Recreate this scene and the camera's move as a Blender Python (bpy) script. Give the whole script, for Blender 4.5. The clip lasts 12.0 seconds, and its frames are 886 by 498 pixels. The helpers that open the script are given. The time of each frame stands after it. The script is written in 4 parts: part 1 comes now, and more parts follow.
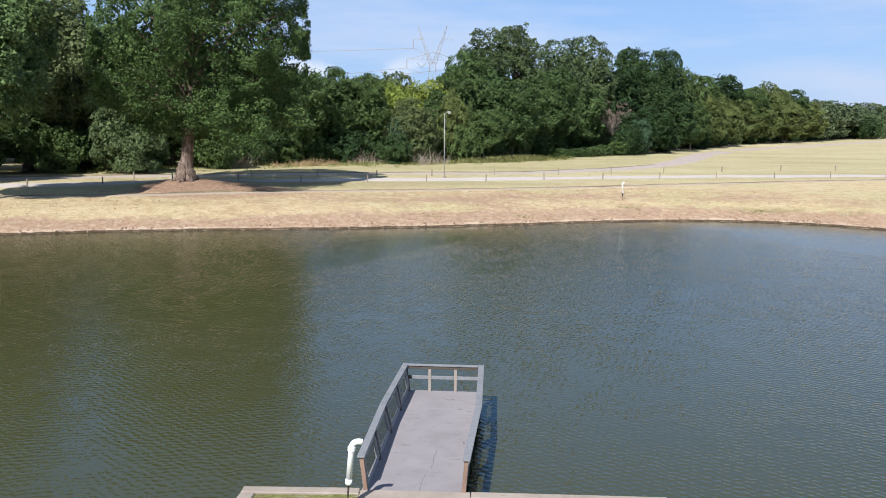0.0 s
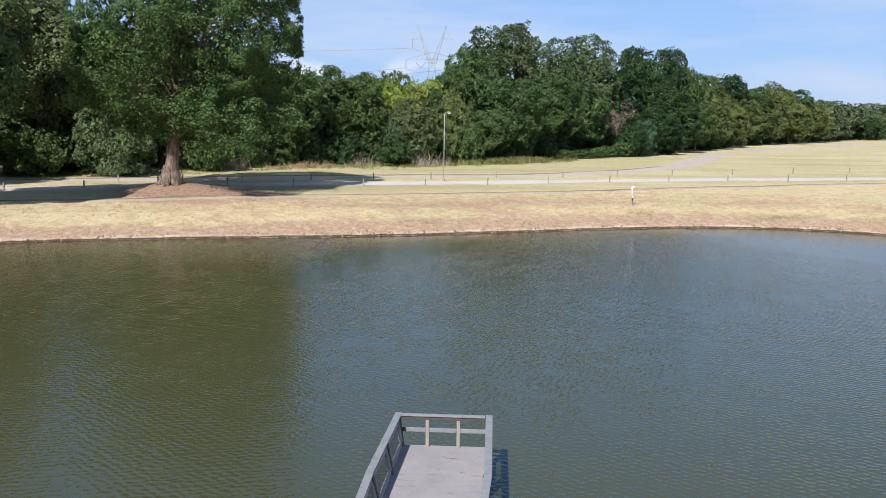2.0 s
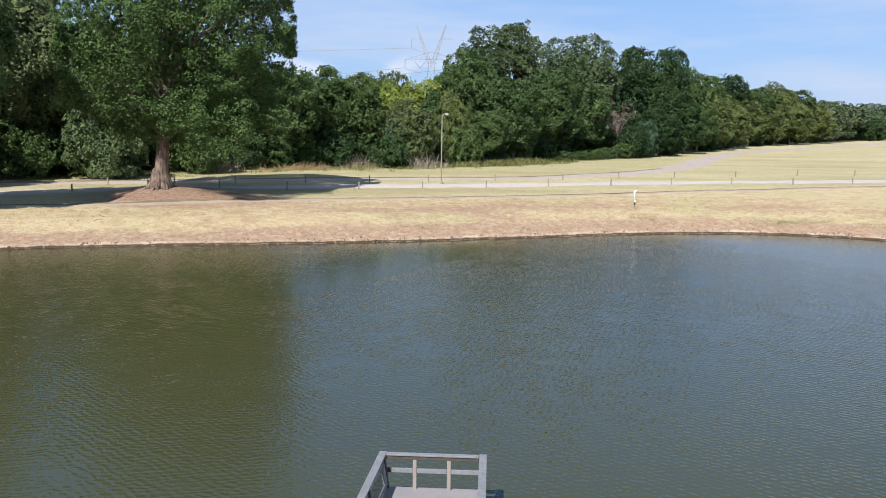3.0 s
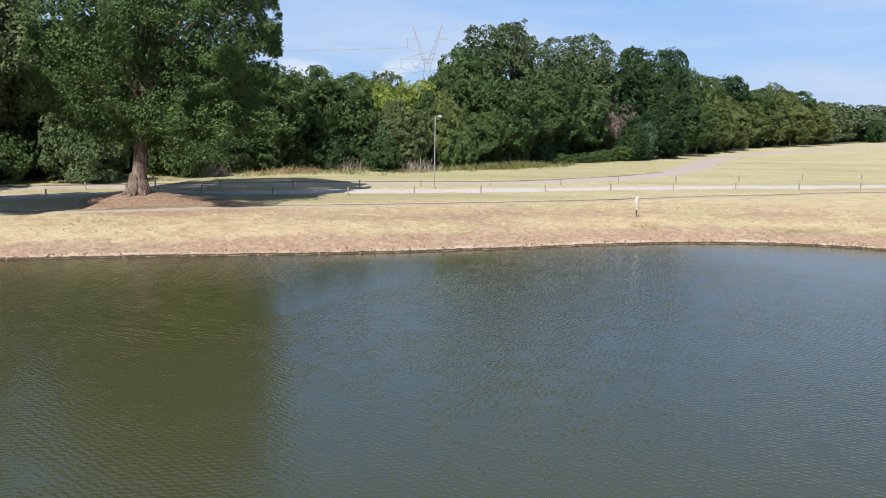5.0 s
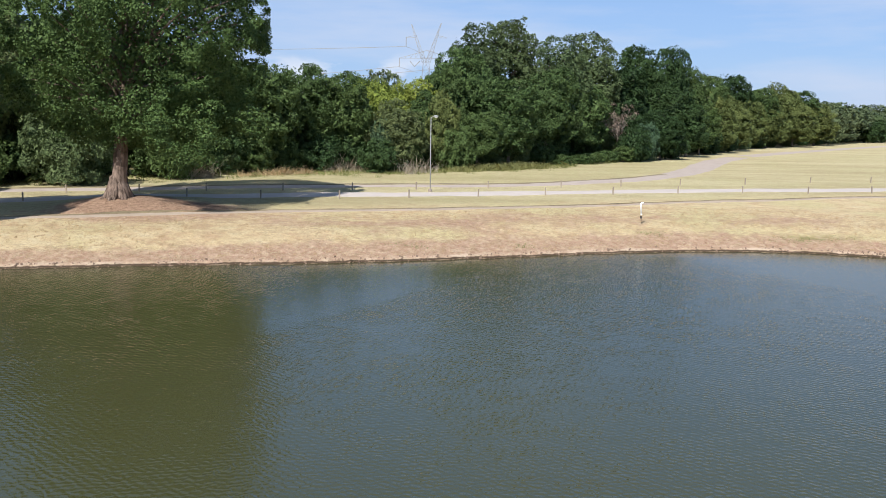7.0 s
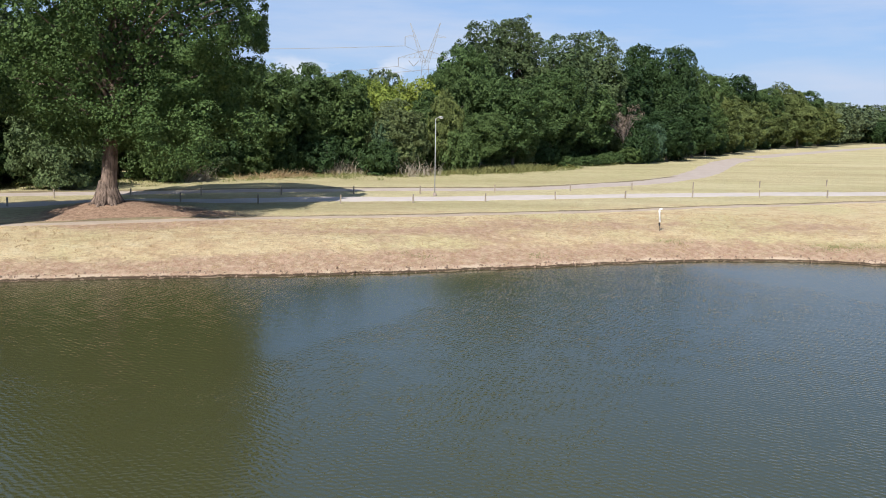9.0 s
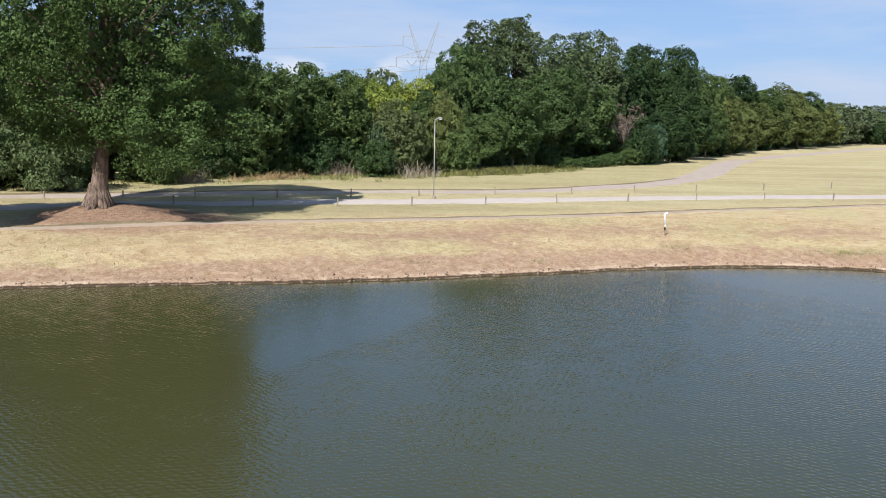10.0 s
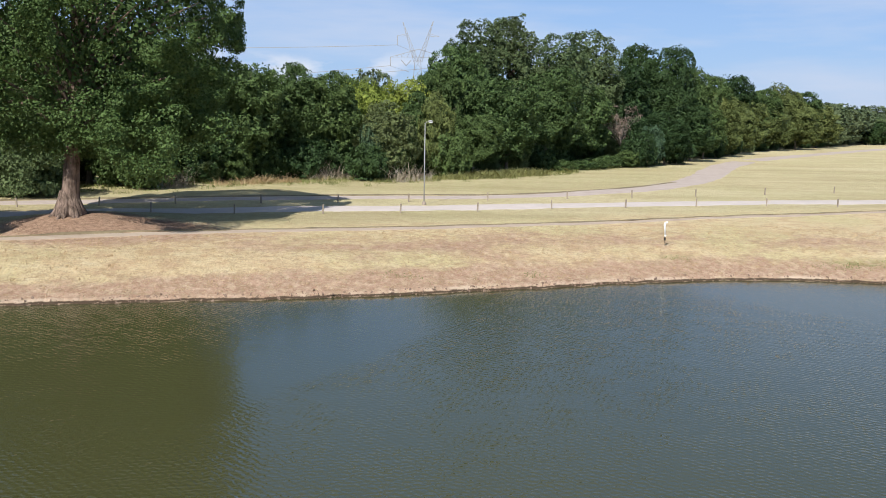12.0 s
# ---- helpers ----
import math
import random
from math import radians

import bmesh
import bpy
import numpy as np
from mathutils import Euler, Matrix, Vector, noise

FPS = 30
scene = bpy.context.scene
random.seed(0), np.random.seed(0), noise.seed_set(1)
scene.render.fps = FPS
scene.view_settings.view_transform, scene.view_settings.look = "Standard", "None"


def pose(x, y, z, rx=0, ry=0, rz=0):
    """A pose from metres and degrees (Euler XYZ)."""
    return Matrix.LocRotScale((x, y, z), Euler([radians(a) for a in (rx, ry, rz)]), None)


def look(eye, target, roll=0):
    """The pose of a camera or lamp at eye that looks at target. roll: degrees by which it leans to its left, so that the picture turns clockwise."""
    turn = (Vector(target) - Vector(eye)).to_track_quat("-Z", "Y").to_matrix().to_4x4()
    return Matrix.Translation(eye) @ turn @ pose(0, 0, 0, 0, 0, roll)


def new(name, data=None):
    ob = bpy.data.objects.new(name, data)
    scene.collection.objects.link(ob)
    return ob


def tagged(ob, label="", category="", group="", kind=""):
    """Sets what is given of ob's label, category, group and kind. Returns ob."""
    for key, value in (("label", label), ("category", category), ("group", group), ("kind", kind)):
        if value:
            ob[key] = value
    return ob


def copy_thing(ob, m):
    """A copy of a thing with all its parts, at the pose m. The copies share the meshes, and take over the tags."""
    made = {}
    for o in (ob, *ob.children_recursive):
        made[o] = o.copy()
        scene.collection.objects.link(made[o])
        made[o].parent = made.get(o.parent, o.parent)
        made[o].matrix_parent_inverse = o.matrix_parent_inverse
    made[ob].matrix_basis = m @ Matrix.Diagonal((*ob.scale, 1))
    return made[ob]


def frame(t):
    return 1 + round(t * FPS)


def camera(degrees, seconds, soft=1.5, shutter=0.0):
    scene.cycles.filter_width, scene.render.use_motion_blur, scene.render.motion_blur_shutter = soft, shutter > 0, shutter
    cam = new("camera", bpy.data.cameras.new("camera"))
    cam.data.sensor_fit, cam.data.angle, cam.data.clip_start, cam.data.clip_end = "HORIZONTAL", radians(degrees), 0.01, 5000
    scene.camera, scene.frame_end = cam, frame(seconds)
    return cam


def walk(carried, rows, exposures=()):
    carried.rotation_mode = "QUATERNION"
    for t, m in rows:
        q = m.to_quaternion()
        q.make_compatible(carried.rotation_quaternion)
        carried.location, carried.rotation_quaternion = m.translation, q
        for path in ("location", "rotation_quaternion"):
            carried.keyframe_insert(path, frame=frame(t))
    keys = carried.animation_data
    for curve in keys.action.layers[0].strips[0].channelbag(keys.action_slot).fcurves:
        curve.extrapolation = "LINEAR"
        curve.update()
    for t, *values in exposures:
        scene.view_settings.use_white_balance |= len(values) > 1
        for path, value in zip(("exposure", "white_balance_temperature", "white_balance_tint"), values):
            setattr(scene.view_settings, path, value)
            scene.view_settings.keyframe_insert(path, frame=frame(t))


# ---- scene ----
cam = camera(50.0, 12.0, 0.95)
PATH = [
    (0, (0.090, -0.350, 9.151), (0.007, 9.556, 7.783), 0.65),
    (0.5, (0.044, 1.095, 9.097), (-0.041, 11.002, 7.734), 0.56),
    (1, (-0.000, 2.255, 9.138), (-0.086, 12.160, 7.769), 0.56),
    (1.5, (-0.033, 3.471, 9.151), (-0.112, 13.377, 7.785), 0.66),
    (2, (0.015, 4.718, 9.155), (-0.062, 14.625, 7.792), 0.67),
    (2.5, (0.067, 5.884, 9.270), (-0.003, 15.790, 7.904), 0.68),
    (3, (0.246, 7.158, 9.354), (0.171, 17.064, 7.989), 0.69),
    (5, (0.622, 11.439, 9.597), (0.581, 21.346, 8.233), 0.80),
    (5.5, (0.666, 12.445, 9.622), (0.631, 22.351, 8.258), 0.80),
    (6, (0.749, 13.482, 9.643), (0.721, 23.388, 8.273), 0.80),
    (6.5, (0.841, 14.414, 9.623), (0.811, 24.320, 8.260), 0.80),
    (7, (0.957, 15.352, 9.746), (0.923, 25.257, 8.372), 0.91),
    (9, (0.162, 19.513, 9.841), (0.153, 29.419, 8.467), 0.92),
    (9.5, (0.049, 20.606, 9.822), (0.053, 30.512, 8.455), 0.92),
    (10, (-0.003, 21.485, 9.963), (0.014, 31.390, 8.587), 1.02),
    (10.5, (0.072, 22.389, 10.022), (0.104, 32.295, 8.650), 1.02),
    (11, (0.225, 23.287, 10.148), (0.264, 33.191, 8.769), 1.13),
    (11.5, (0.337, 24.227, 10.227), (0.390, 34.132, 8.851), 1.13),
    (12, (0.497, 25.056, 10.332), (0.557, 34.960, 8.949), 1.03),
]
walk(cam, [(t, look(eye, target, roll)) for t, eye, target, roll in PATH], exposures=[(0, 0.60, 5910, 10), (12, 0.515, 6100, 10)])

# ---- light ----
SUN_EL, SUN_AZ = radians(45.2), radians(201.0)  # height of the sun; compass turn from +y towards +x
sun_dir = Vector((math.sin(SUN_AZ) * math.cos(SUN_EL), math.cos(SUN_AZ) * math.cos(SUN_EL), math.sin(SUN_EL)))
sun = new("sun", bpy.data.lights.new("sun", "SUN"))
sun.data.energy, sun.data.angle, sun.data.color = 5.0, radians(0.55), (1.0, 0.945, 0.86)
sun.matrix_world = look(sun_dir * 200, (0, 0, 0))

world = bpy.data.worlds.new("sky")
scene.world = world
world.use_nodes = True
wn, wl = world.node_tree.nodes, world.node_tree.links
wn.clear()
w_out = wn.new("ShaderNodeOutputWorld")
w_bg = wn.new("ShaderNodeBackground")
w_sky = wn.new("ShaderNodeTexSky")
w_sky.sky_type, w_sky.sun_disc = "NISHITA", False
w_sky.sun_elevation, w_sky.sun_rotation = SUN_EL, SUN_AZ
w_sky.air_density, w_sky.dust_density, w_sky.ozone_density = 1.0, 0.25, 3.0
w_bg.inputs["Strength"].default_value = 0.074
# thin fair-weather clouds
w_co = wn.new("ShaderNodeTexCoord")
w_map = wn.new("ShaderNodeMapping")
w_map.inputs["Scale"].default_value = (2.0, 2.0, 12.5)
w_no = wn.new("ShaderNodeTexNoise")
w_no.inputs["Scale"].default_value, w_no.inputs["Detail"].default_value, w_no.inputs["Roughness"].default_value = 1.5, 8, 0.55
w_ramp = wn.new("ShaderNodeValToRGB")
w_ramp.color_ramp.elements[0].position, w_ramp.color_ramp.elements[1].position = 0.41, 0.66
w_ramp.color_ramp.elements[1].color = (0.75, 0.75, 0.75, 1)
w_mix = wn.new("ShaderNodeMix")
w_mix.data_type = "RGBA"
w_mix.inputs["B"].default_value = (6.0, 6.5, 7.6, 1)
wl.new(w_co.outputs["Generated"], w_map.inputs["Vector"])
wl.new(w_map.outputs["Vector"], w_no.inputs["Vector"])
wl.new(w_no.outputs["Fac"], w_ramp.inputs["Fac"])
w_thin = wn.new("ShaderNodeMapRange")
for key, value in (("From Min", 0.16), ("From Max", 0.27), ("To Min", 1.0), ("To Max", 0.35)):
    w_thin.inputs[key].default_value = value
w_veil = wn.new("ShaderNodeMath")
w_veil.operation = "MULTIPLY"
wl.new(w_ramp.outputs["Color"], w_veil.inputs[0])
wl.new(w_thin.outputs["Result"], w_veil.inputs[1])
wl.new(w_veil.outputs[0], w_mix.inputs["Factor"])
w_tint = wn.new("ShaderNodeMix")
w_tint.data_type, w_tint.blend_type = "RGBA", "MULTIPLY"
w_tint.inputs["Factor"].default_value, w_tint.inputs["B"].default_value = 1.0, (0.96, 0.98, 1.06, 1)
wl.new(w_sky.outputs["Color"], w_tint.inputs["A"])
w_haze = wn.new("ShaderNodeMix")
w_haze.data_type = "RGBA"
w_haze.inputs["Factor"].default_value = 0.7
w_up = wn.new("ShaderNodeSeparateXYZ")
w_blue = wn.new("ShaderNodeValToRGB")
for _ in range(2):
    w_blue.color_ramp.elements.new(0.5)
for el, at, c in zip(w_blue.color_ramp.elements, (0.105, 0.175, 0.29, 0.75), ((0.31, 0.46, 0.75, 1), (0.27, 0.43, 0.71, 1), (0.05, 0.315, 0.74, 1), (0.23, 0.27, 0.36, 1))):
    el.position, el.color = at, c
w_gain = wn.new("ShaderNodeVectorMath")
w_gain.operation = "SCALE"
w_gain.inputs["Scale"].default_value = 10.0
wl.new(w_co.outputs["Generated"], w_up.inputs[0])
wl.new(w_up.outputs["Z"], w_blue.inputs["Fac"])
wl.new(w_up.outputs["Z"], w_thin.inputs["Value"])
wl.new(w_blue.outputs["Color"], w_gain.inputs[0])
wl.new(w_gain.outputs["Vector"], w_haze.inputs["B"])
wl.new(w_tint.outputs["Result"], w_haze.inputs["A"])
wl.new(w_haze.outputs["Result"], w_mix.inputs["A"])
w_map2 = wn.new("ShaderNodeMapping")
w_map2.inputs["Scale"].default_value = (9.0, 9.0, 25.0)
w_no2 = wn.new("ShaderNodeTexNoise")
w_no2.inputs["Scale"].default_value, w_no2.inputs["Detail"].default_value = 1.6, 6
w_sep = wn.new("ShaderNodeSeparateXYZ")
w_low = wn.new("ShaderNodeMapRange")
w_low.interpolation_type = "SMOOTHSTEP"
for key, value in (("From Min", 0.070), ("From Max", 0.046), ("To Min", 0.0), ("To Max", 1.0)):
    w_low.inputs[key].default_value = value
w_puff = wn.new("ShaderNodeValToRGB")
w_puff.color_ramp.elements[0].position, w_puff.color_ramp.elements[1].position = 0.46, 0.57
w_fac = wn.new("ShaderNodeMath")
w_fac.operation = "MULTIPLY"
w_mix2 = wn.new("ShaderNodeMix")
w_mix2.data_type = "RGBA"
w_mix2.inputs["B"].default_value = (6.9, 7.3, 8.1, 1)
wl.new(w_co.outputs["Generated"], w_map2.inputs["Vector"])
wl.new(w_map2.outputs["Vector"], w_no2.inputs["Vector"])
wl.new(w_co.outputs["Generated"], w_sep.inputs[0])
wl.new(w_sep.outputs["Z"], w_low.inputs["Value"])
wl.new(w_no2.outputs["Fac"], w_puff.inputs["Fac"])
wl.new(w_puff.outputs["Color"], w_fac.inputs[0])
wl.new(w_low.outputs["Result"], w_fac.inputs[1])
w_west = wn.new("ShaderNodeMapRange")
w_west.interpolation_type = "SMOOTHSTEP"
for key, value in (("From Min", 0.06), ("From Max", -0.04), ("To Min", 0.0), ("To Max", 1.0)):
    w_west.inputs[key].default_value = value
wl.new(w_sep.outputs["X"], w_west.inputs["Value"])
w_heap = wn.new("ShaderNodeMath")
w_heap.operation = "MULTIPLY"
wl.new(w_fac.outputs[0], w_heap.inputs[0])
wl.new(w_west.outputs["Result"], w_heap.inputs[1])
wl.new(w_heap.outputs[0], w_mix2.inputs["Factor"])
wl.new(w_mix.outputs["Result"], w_mix2.inputs["A"])
wl.new(w_mix2.outputs["Result"], w_bg.inputs["Color"])
wl.new(w_bg.outputs["Background"], w_out.inputs["Surface"])


# ---- materials ----
class Mat:
    """A small builder of node materials."""

    def __init__(self, name, rough=0.8, metal=0.0, spec=0.3):
        self.m = bpy.data.materials.new(name)
        self.m.use_nodes = True
        self.n, self.l = self.m.node_tree.nodes, self.m.node_tree.links
        self.b = self.n["Principled BSDF"]
        self.b.inputs["Roughness"].default_value = rough
        self.b.inputs["Metallic"].default_value = metal
        self.b.inputs["Specular IOR Level"].default_value = spec
        self.pos = self.n.new("ShaderNodeNewGeometry").outputs["Position"]
        self.local = self.n.new("ShaderNodeTexCoord").outputs["Object"]

    def lay(self, *scale):
        """Stretches the pattern of all that follows."""
        mp = self.n.new("ShaderNodeMapping")
        mp.inputs["Scale"].default_value = scale
        self.l.new(self.pos, mp.inputs["Vector"])
        self.pos = mp.outputs["Vector"]

    def noise(self, scale, detail=4, rough=0.55, stretch=None, co=None):
        t = self.n.new("ShaderNodeTexNoise")
        t.inputs["Scale"].default_value, t.inputs["Detail"].default_value, t.inputs["Roughness"].default_value = scale, detail, rough
        src = co or self.pos
        if stretch:
            mp = self.n.new("ShaderNodeMapping")
            mp.inputs["Scale"].default_value = stretch
            self.l.new(src, mp.inputs["Vector"])
            src = mp.outputs["Vector"]
        self.l.new(src, t.inputs["Vector"])
        return t.outputs["Fac"]

    def ramp(self, fac, *stops):
        r = self.n.new("ShaderNodeValToRGB")
        e = r.color_ramp.elements
        while len(e) < len(stops):
            e.new(0.5)
        for el, (p, c) in zip(e, stops):
            el.position = p
            el.color = (*c, 1) if len(c) == 3 else c
        self.l.new(fac, r.inputs["Fac"])
        return r.outputs["Color"]

    def band(self, fac, lo, hi, a=0.0, b=1.0):
        r = self.n.new("ShaderNodeMapRange")
        r.interpolation_type = "SMOOTHSTEP"
        for k, v in zip(("From Min", "From Max", "To Min", "To Max"), (lo, hi, a, b)):
            r.inputs[k].default_value = v
        self.l.new(fac, r.inputs["Value"])
        return r.outputs["Result"]

    def math(self, op, a, b=0.0):
        r = self.n.new("ShaderNodeMath")
        r.operation = op
        for i, v in enumerate((a, b)):
            if isinstance(v, (int, float)):
                r.inputs[i].default_value = v
            else:
                self.l.new(v, r.inputs[i])
        return r.outputs[0]

    def mix(self, fac, a, b, mode="MIX"):
        r = self.n.new("ShaderNodeMix")
        r.data_type, r.blend_type = "RGBA", mode
        for key, v in (("Factor", fac), ("A", a), ("B", b)):
            if isinstance(v, (int, float)):
                r.inputs[key].default_value = v
            elif isinstance(v, tuple):
                r.inputs[key].default_value = (*v, 1)
            else:
                self.l.new(v, r.inputs[key])
        return r.outputs["Result"]

    def attr(self, name):
        a = self.n.new("ShaderNodeAttribute")
        a.attribute_name = name
        return a.outputs["Fac"]

    def random(self):
        return self.n.new("ShaderNodeObjectInfo").outputs["Random"]

    def island(self):
        return self.n.new("ShaderNodeNewGeometry").outputs["Random Per Island"]

    def color(self, c):
        if isinstance(c, tuple):
            self.b.inputs["Base Color"].default_value = (*c, 1)
        else:
            self.l.new(c, self.b.inputs["Base Color"])
        return self

    def bump(self, height, strength=0.5, dist=0.02):
        b = self.n.new("ShaderNodeBump")
        b.inputs["Strength"].default_value, b.inputs["Distance"].default_value = strength, dist
        self.l.new(height, b.inputs["Height"])
        last = self.b.inputs["Normal"]
        if last.links:
            self.l.new(last.links[0].from_socket, b.inputs["Normal"])
        self.l.new(b.outputs["Normal"], last)
        return self

    def leafy(self, amount, color):
        """Lets light through, as a thin leaf does."""
        t = self.n.new("ShaderNodeBsdfTranslucent")
        mx = self.n.new("ShaderNodeMixShader")
        mx.inputs["Fac"].default_value = amount
        self.l.new(color, t.inputs["Color"])
        self.l.new(self.b.outputs["BSDF"], mx.inputs[1])
        self.l.new(t.outputs["BSDF"], mx.inputs[2])
        self.l.new(mx.outputs["Shader"], self.n["Material Output"].inputs["Surface"])
        return self


def grass_material():
    k = Mat("dry_grass", 0.95, 0, 0.05)
    k.lay(1, 0.62, 1)
    big = k.noise(0.09, 5, 0.6)
    mid = k.noise(0.55, 6, 0.65, (1, 1.6, 1))
    fine = k.noise(5.0, 5, 0.7, (1, 1.8, 1))
    straw = k.ramp(mid, (0.34, (0.455, 0.316, 0.186)), (0.5, (0.580, 0.446, 0.260)), (0.66, (0.615, 0.502, 0.312)))
    green = k.ramp(fine, (0.3, (0.420, 0.378, 0.178)), (0.7, (0.585, 0.525, 0.275)))
    c = k.mix(k.math("MULTIPLY", k.band(big, 0.44, 0.62), 0.60), straw, green)
    # mown swathes across the open field
    swathe = k.noise(0.22, 7, 0.72, (0.16, 1.0, 1))
    c = k.mix(k.math("MULTIPLY", k.attr("field"), 0.75), c, k.ramp(swathe, (0.36, (0.303, 0.269, 0.136)), (0.48, (0.407, 0.364, 0.198)), (0.60, (0.490, 0.436, 0.260))))
    lush = k.math("MULTIPLY", k.attr("lush"), k.band(k.math("ADD", k.math("MULTIPLY", mid, 0.6), k.math("MULTIPLY", fine, 0.5)), 0.40, 0.66))
    c = k.mix(lush, c, k.ramp(fine, (0.3, (0.167, 0.178, 0.057)), (0.7, (0.334, 0.323, 0.114))))
    # bare reddish soil
    patch = k.noise(0.24, 8, 0.72, (0.8, 1.3, 1))
    soil = k.ramp(k.noise(2.2, 6, 0.7), (0.25, (0.290, 0.170, 0.110)), (0.5, (0.420, 0.272, 0.185)), (0.75, (0.545, 0.395, 0.285)))
    worn = k.band(k.math("ADD", k.attr("soil"), k.math("MULTIPLY", patch, 1.15)), 0.76, 1.02)
    c = k.mix(worn, c, soil)
    # scattered dead tufts and litter
    litter = k.band(k.noise(1.8, 8, 0.8, (1, 2.2, 1)), 0.50, 0.60, 0.0, 1.0)
    c = k.mix(k.math("MULTIPLY", litter, k.band(k.attr("soil"), 0.02, 0.30, 0.16, 0.55)), c, (0.245, 0.165, 0.097))
    c = k.mix(k.band(k.noise(0.9, 7, 0.75, (0.7, 2.6, 1)), 0.52, 0.66, 0.0, 0.45), c, (0.330, 0.258, 0.145))
    c = k.mix(k.band(fine, 0.56, 0.75, 0.0, 0.4), c, (0.485, 0.400, 0.270))
    fleck = k.band(k.noise(4.5, 6, 0.75, (0.7, 2.0, 1)), 0.53, 0.58, 0.0, 0.45)
    c = k.mix(fleck, c, (0.27, 0.203, 0.12))
    c = k.mix(k.band(k.noise(5.5, 5, 0.7, (0.7, 2.2, 1)), 0.55, 0.61, 0.0, 0.5), c, (0.54, 0.455, 0.30))
    # worn turf: brown clods and pale grass, with the tufts' shading painted in
    clod = k.noise(1.7, 4, 0.62, (1.0, 1.15, 1))
    bank = k.band(k.attr("soil"), 0.0, 0.35, 0.12, 0.36)
    c = k.mix(k.math("MULTIPLY", k.band(clod, 0.545, 0.61), bank), c, (0.300, 0.200, 0.122))
    c = k.mix(k.math("MULTIPLY", k.band(clod, 0.45, 0.39), k.math("MULTIPLY", bank, 0.8)), c, (0.640, 0.510, 0.340))
    # leaf litter under the oak
    mulch = k.ramp(k.noise(3.2, 8, 0.8, (0.8, 2.0, 1)), (0.36, (0.120, 0.072, 0.048)), (0.5, (0.275, 0.175, 0.118)), (0.64, (0.370, 0.250, 0.170)))
    c = k.mix(k.band(k.math("ADD", k.attr("mulch"), k.math("MULTIPLY", patch, 0.5)), 0.55, 0.85, 0.0, 0.85), c, mulch)
    # dark rim where the water laps: wet soil and the undercut bank's shade, painted
    rim_xyz = k.n.new("ShaderNodeSeparateXYZ")
    k.l.new(k.pos, rim_xyz.inputs[0])
    level = k.math("ADD", rim_xyz.outputs["Z"], k.math("MULTIPLY", k.math("SUBTRACT", k.noise(2.0, 5, 0.75), 0.5), 0.20))
    lip = k.math("MULTIPLY", k.band(level, 0.12, 0.16), k.band(level, 0.30, 0.22))
    c = k.mix(k.math("MULTIPLY", lip, k.band(k.noise(0.30, 4, 0.6), 0.45, 0.58, 0.1, 0.8)), c, (0.580, 0.450, 0.330))
    c = k.mix(k.band(level, 0.10, 0.16, 0.94, 0.0), c, (0.062, 0.044, 0.029))
    mud = k.band(k.noise(0.9, 5, 0.7, (1, 1, 1)), 0.50, 0.60, 0.0, 0.7)
    c = k.mix(k.math("MULTIPLY", mud, k.band(rim_xyz.outputs["Z"], 0.035, 0.055, 1.0, 0.0)), c, (0.300, 0.220, 0.150))
    k.color(c)
    k.bump(k.noise(3.0, 8, 0.78), 1.0, 0.2).bump(k.noise(18, 4, 0.7), 0.8, 0.03)
    return k.m


def water_material():
    k = Mat("pond_water", 0.14, 0, 0.5)
    k.lay(1, 0.62, 1)
    k.b.inputs["IOR"].default_value = 1.333
    mud = k.noise(0.05, 4, 0.5)
    k.color(k.ramp(mud, (0.3, (0.0452, 0.0448, 0.0165)), (0.7, (0.0527, 0.0522, 0.0200))))

    def turned(turn, stretch):
        mp = k.n.new("ShaderNodeMapping")
        mp.inputs["Rotation"].default_value, mp.inputs["Scale"].default_value = (0, 0, radians(turn)), (stretch, 1, 1)
        k.l.new(k.pos, mp.inputs["Vector"])
        return mp.outputs["Vector"]

    def crests(turn, scale, warp):
        wave = k.n.new("ShaderNodeTexWave")
        wave.wave_type, wave.bands_direction, wave.wave_profile = "BANDS", "Y", "SIN"
        for key, value in (("Scale", scale), ("Distortion", warp), ("Detail", 2.0), ("Detail Scale", 1.4), ("Detail Roughness", 0.55)):
            wave.inputs[key].default_value = value
        k.l.new(turned(turn, 1.0), wave.inputs["Vector"])
        return wave.outputs["Fac"]

    gust = k.band(k.noise(0.10, 4, 0.55, (0.7, 1.2, 1)), 0.30, 0.60, 0.65, 1.0)
    lee = k.attr("calm")
    small = k.math("MULTIPLY", gust, k.band(lee, 0.0, 1.0, 1.0, 0.40))
    gust = k.math("MULTIPLY", gust, k.band(lee, 0.0, 1.0, 1.0, 0.22))
    patchy = k.band(k.noise(0.7, 3, 0.6), 0.32, 0.64, 0.45, 1.0)
    train = k.math("MULTIPLY", k.math("ADD", crests(31, 1.6, 5.5), k.math("MULTIPLY", crests(-8, 1.9, 6.0), 0.8)), k.math("MULTIPLY", gust, patchy))
    swell = k.noise(1.5, 2, 0.5, None, turned(14, 0.6))
    cross = k.noise(7.5, 2.0, 0.55, None, turned(-24, 0.5))
    chop = k.noise(2.6, 1.5, 0.5, None, turned(24, 0.45))
    k.bump(k.math("MULTIPLY", swell, gust), 0.8, 0.012).bump(train, 1.0, 0.0072).bump(k.math("MULTIPLY", chop, gust), 1.0, 0.009).bump(k.math("MULTIPLY", cross, small), 1.0, 0.011)
    return k.m


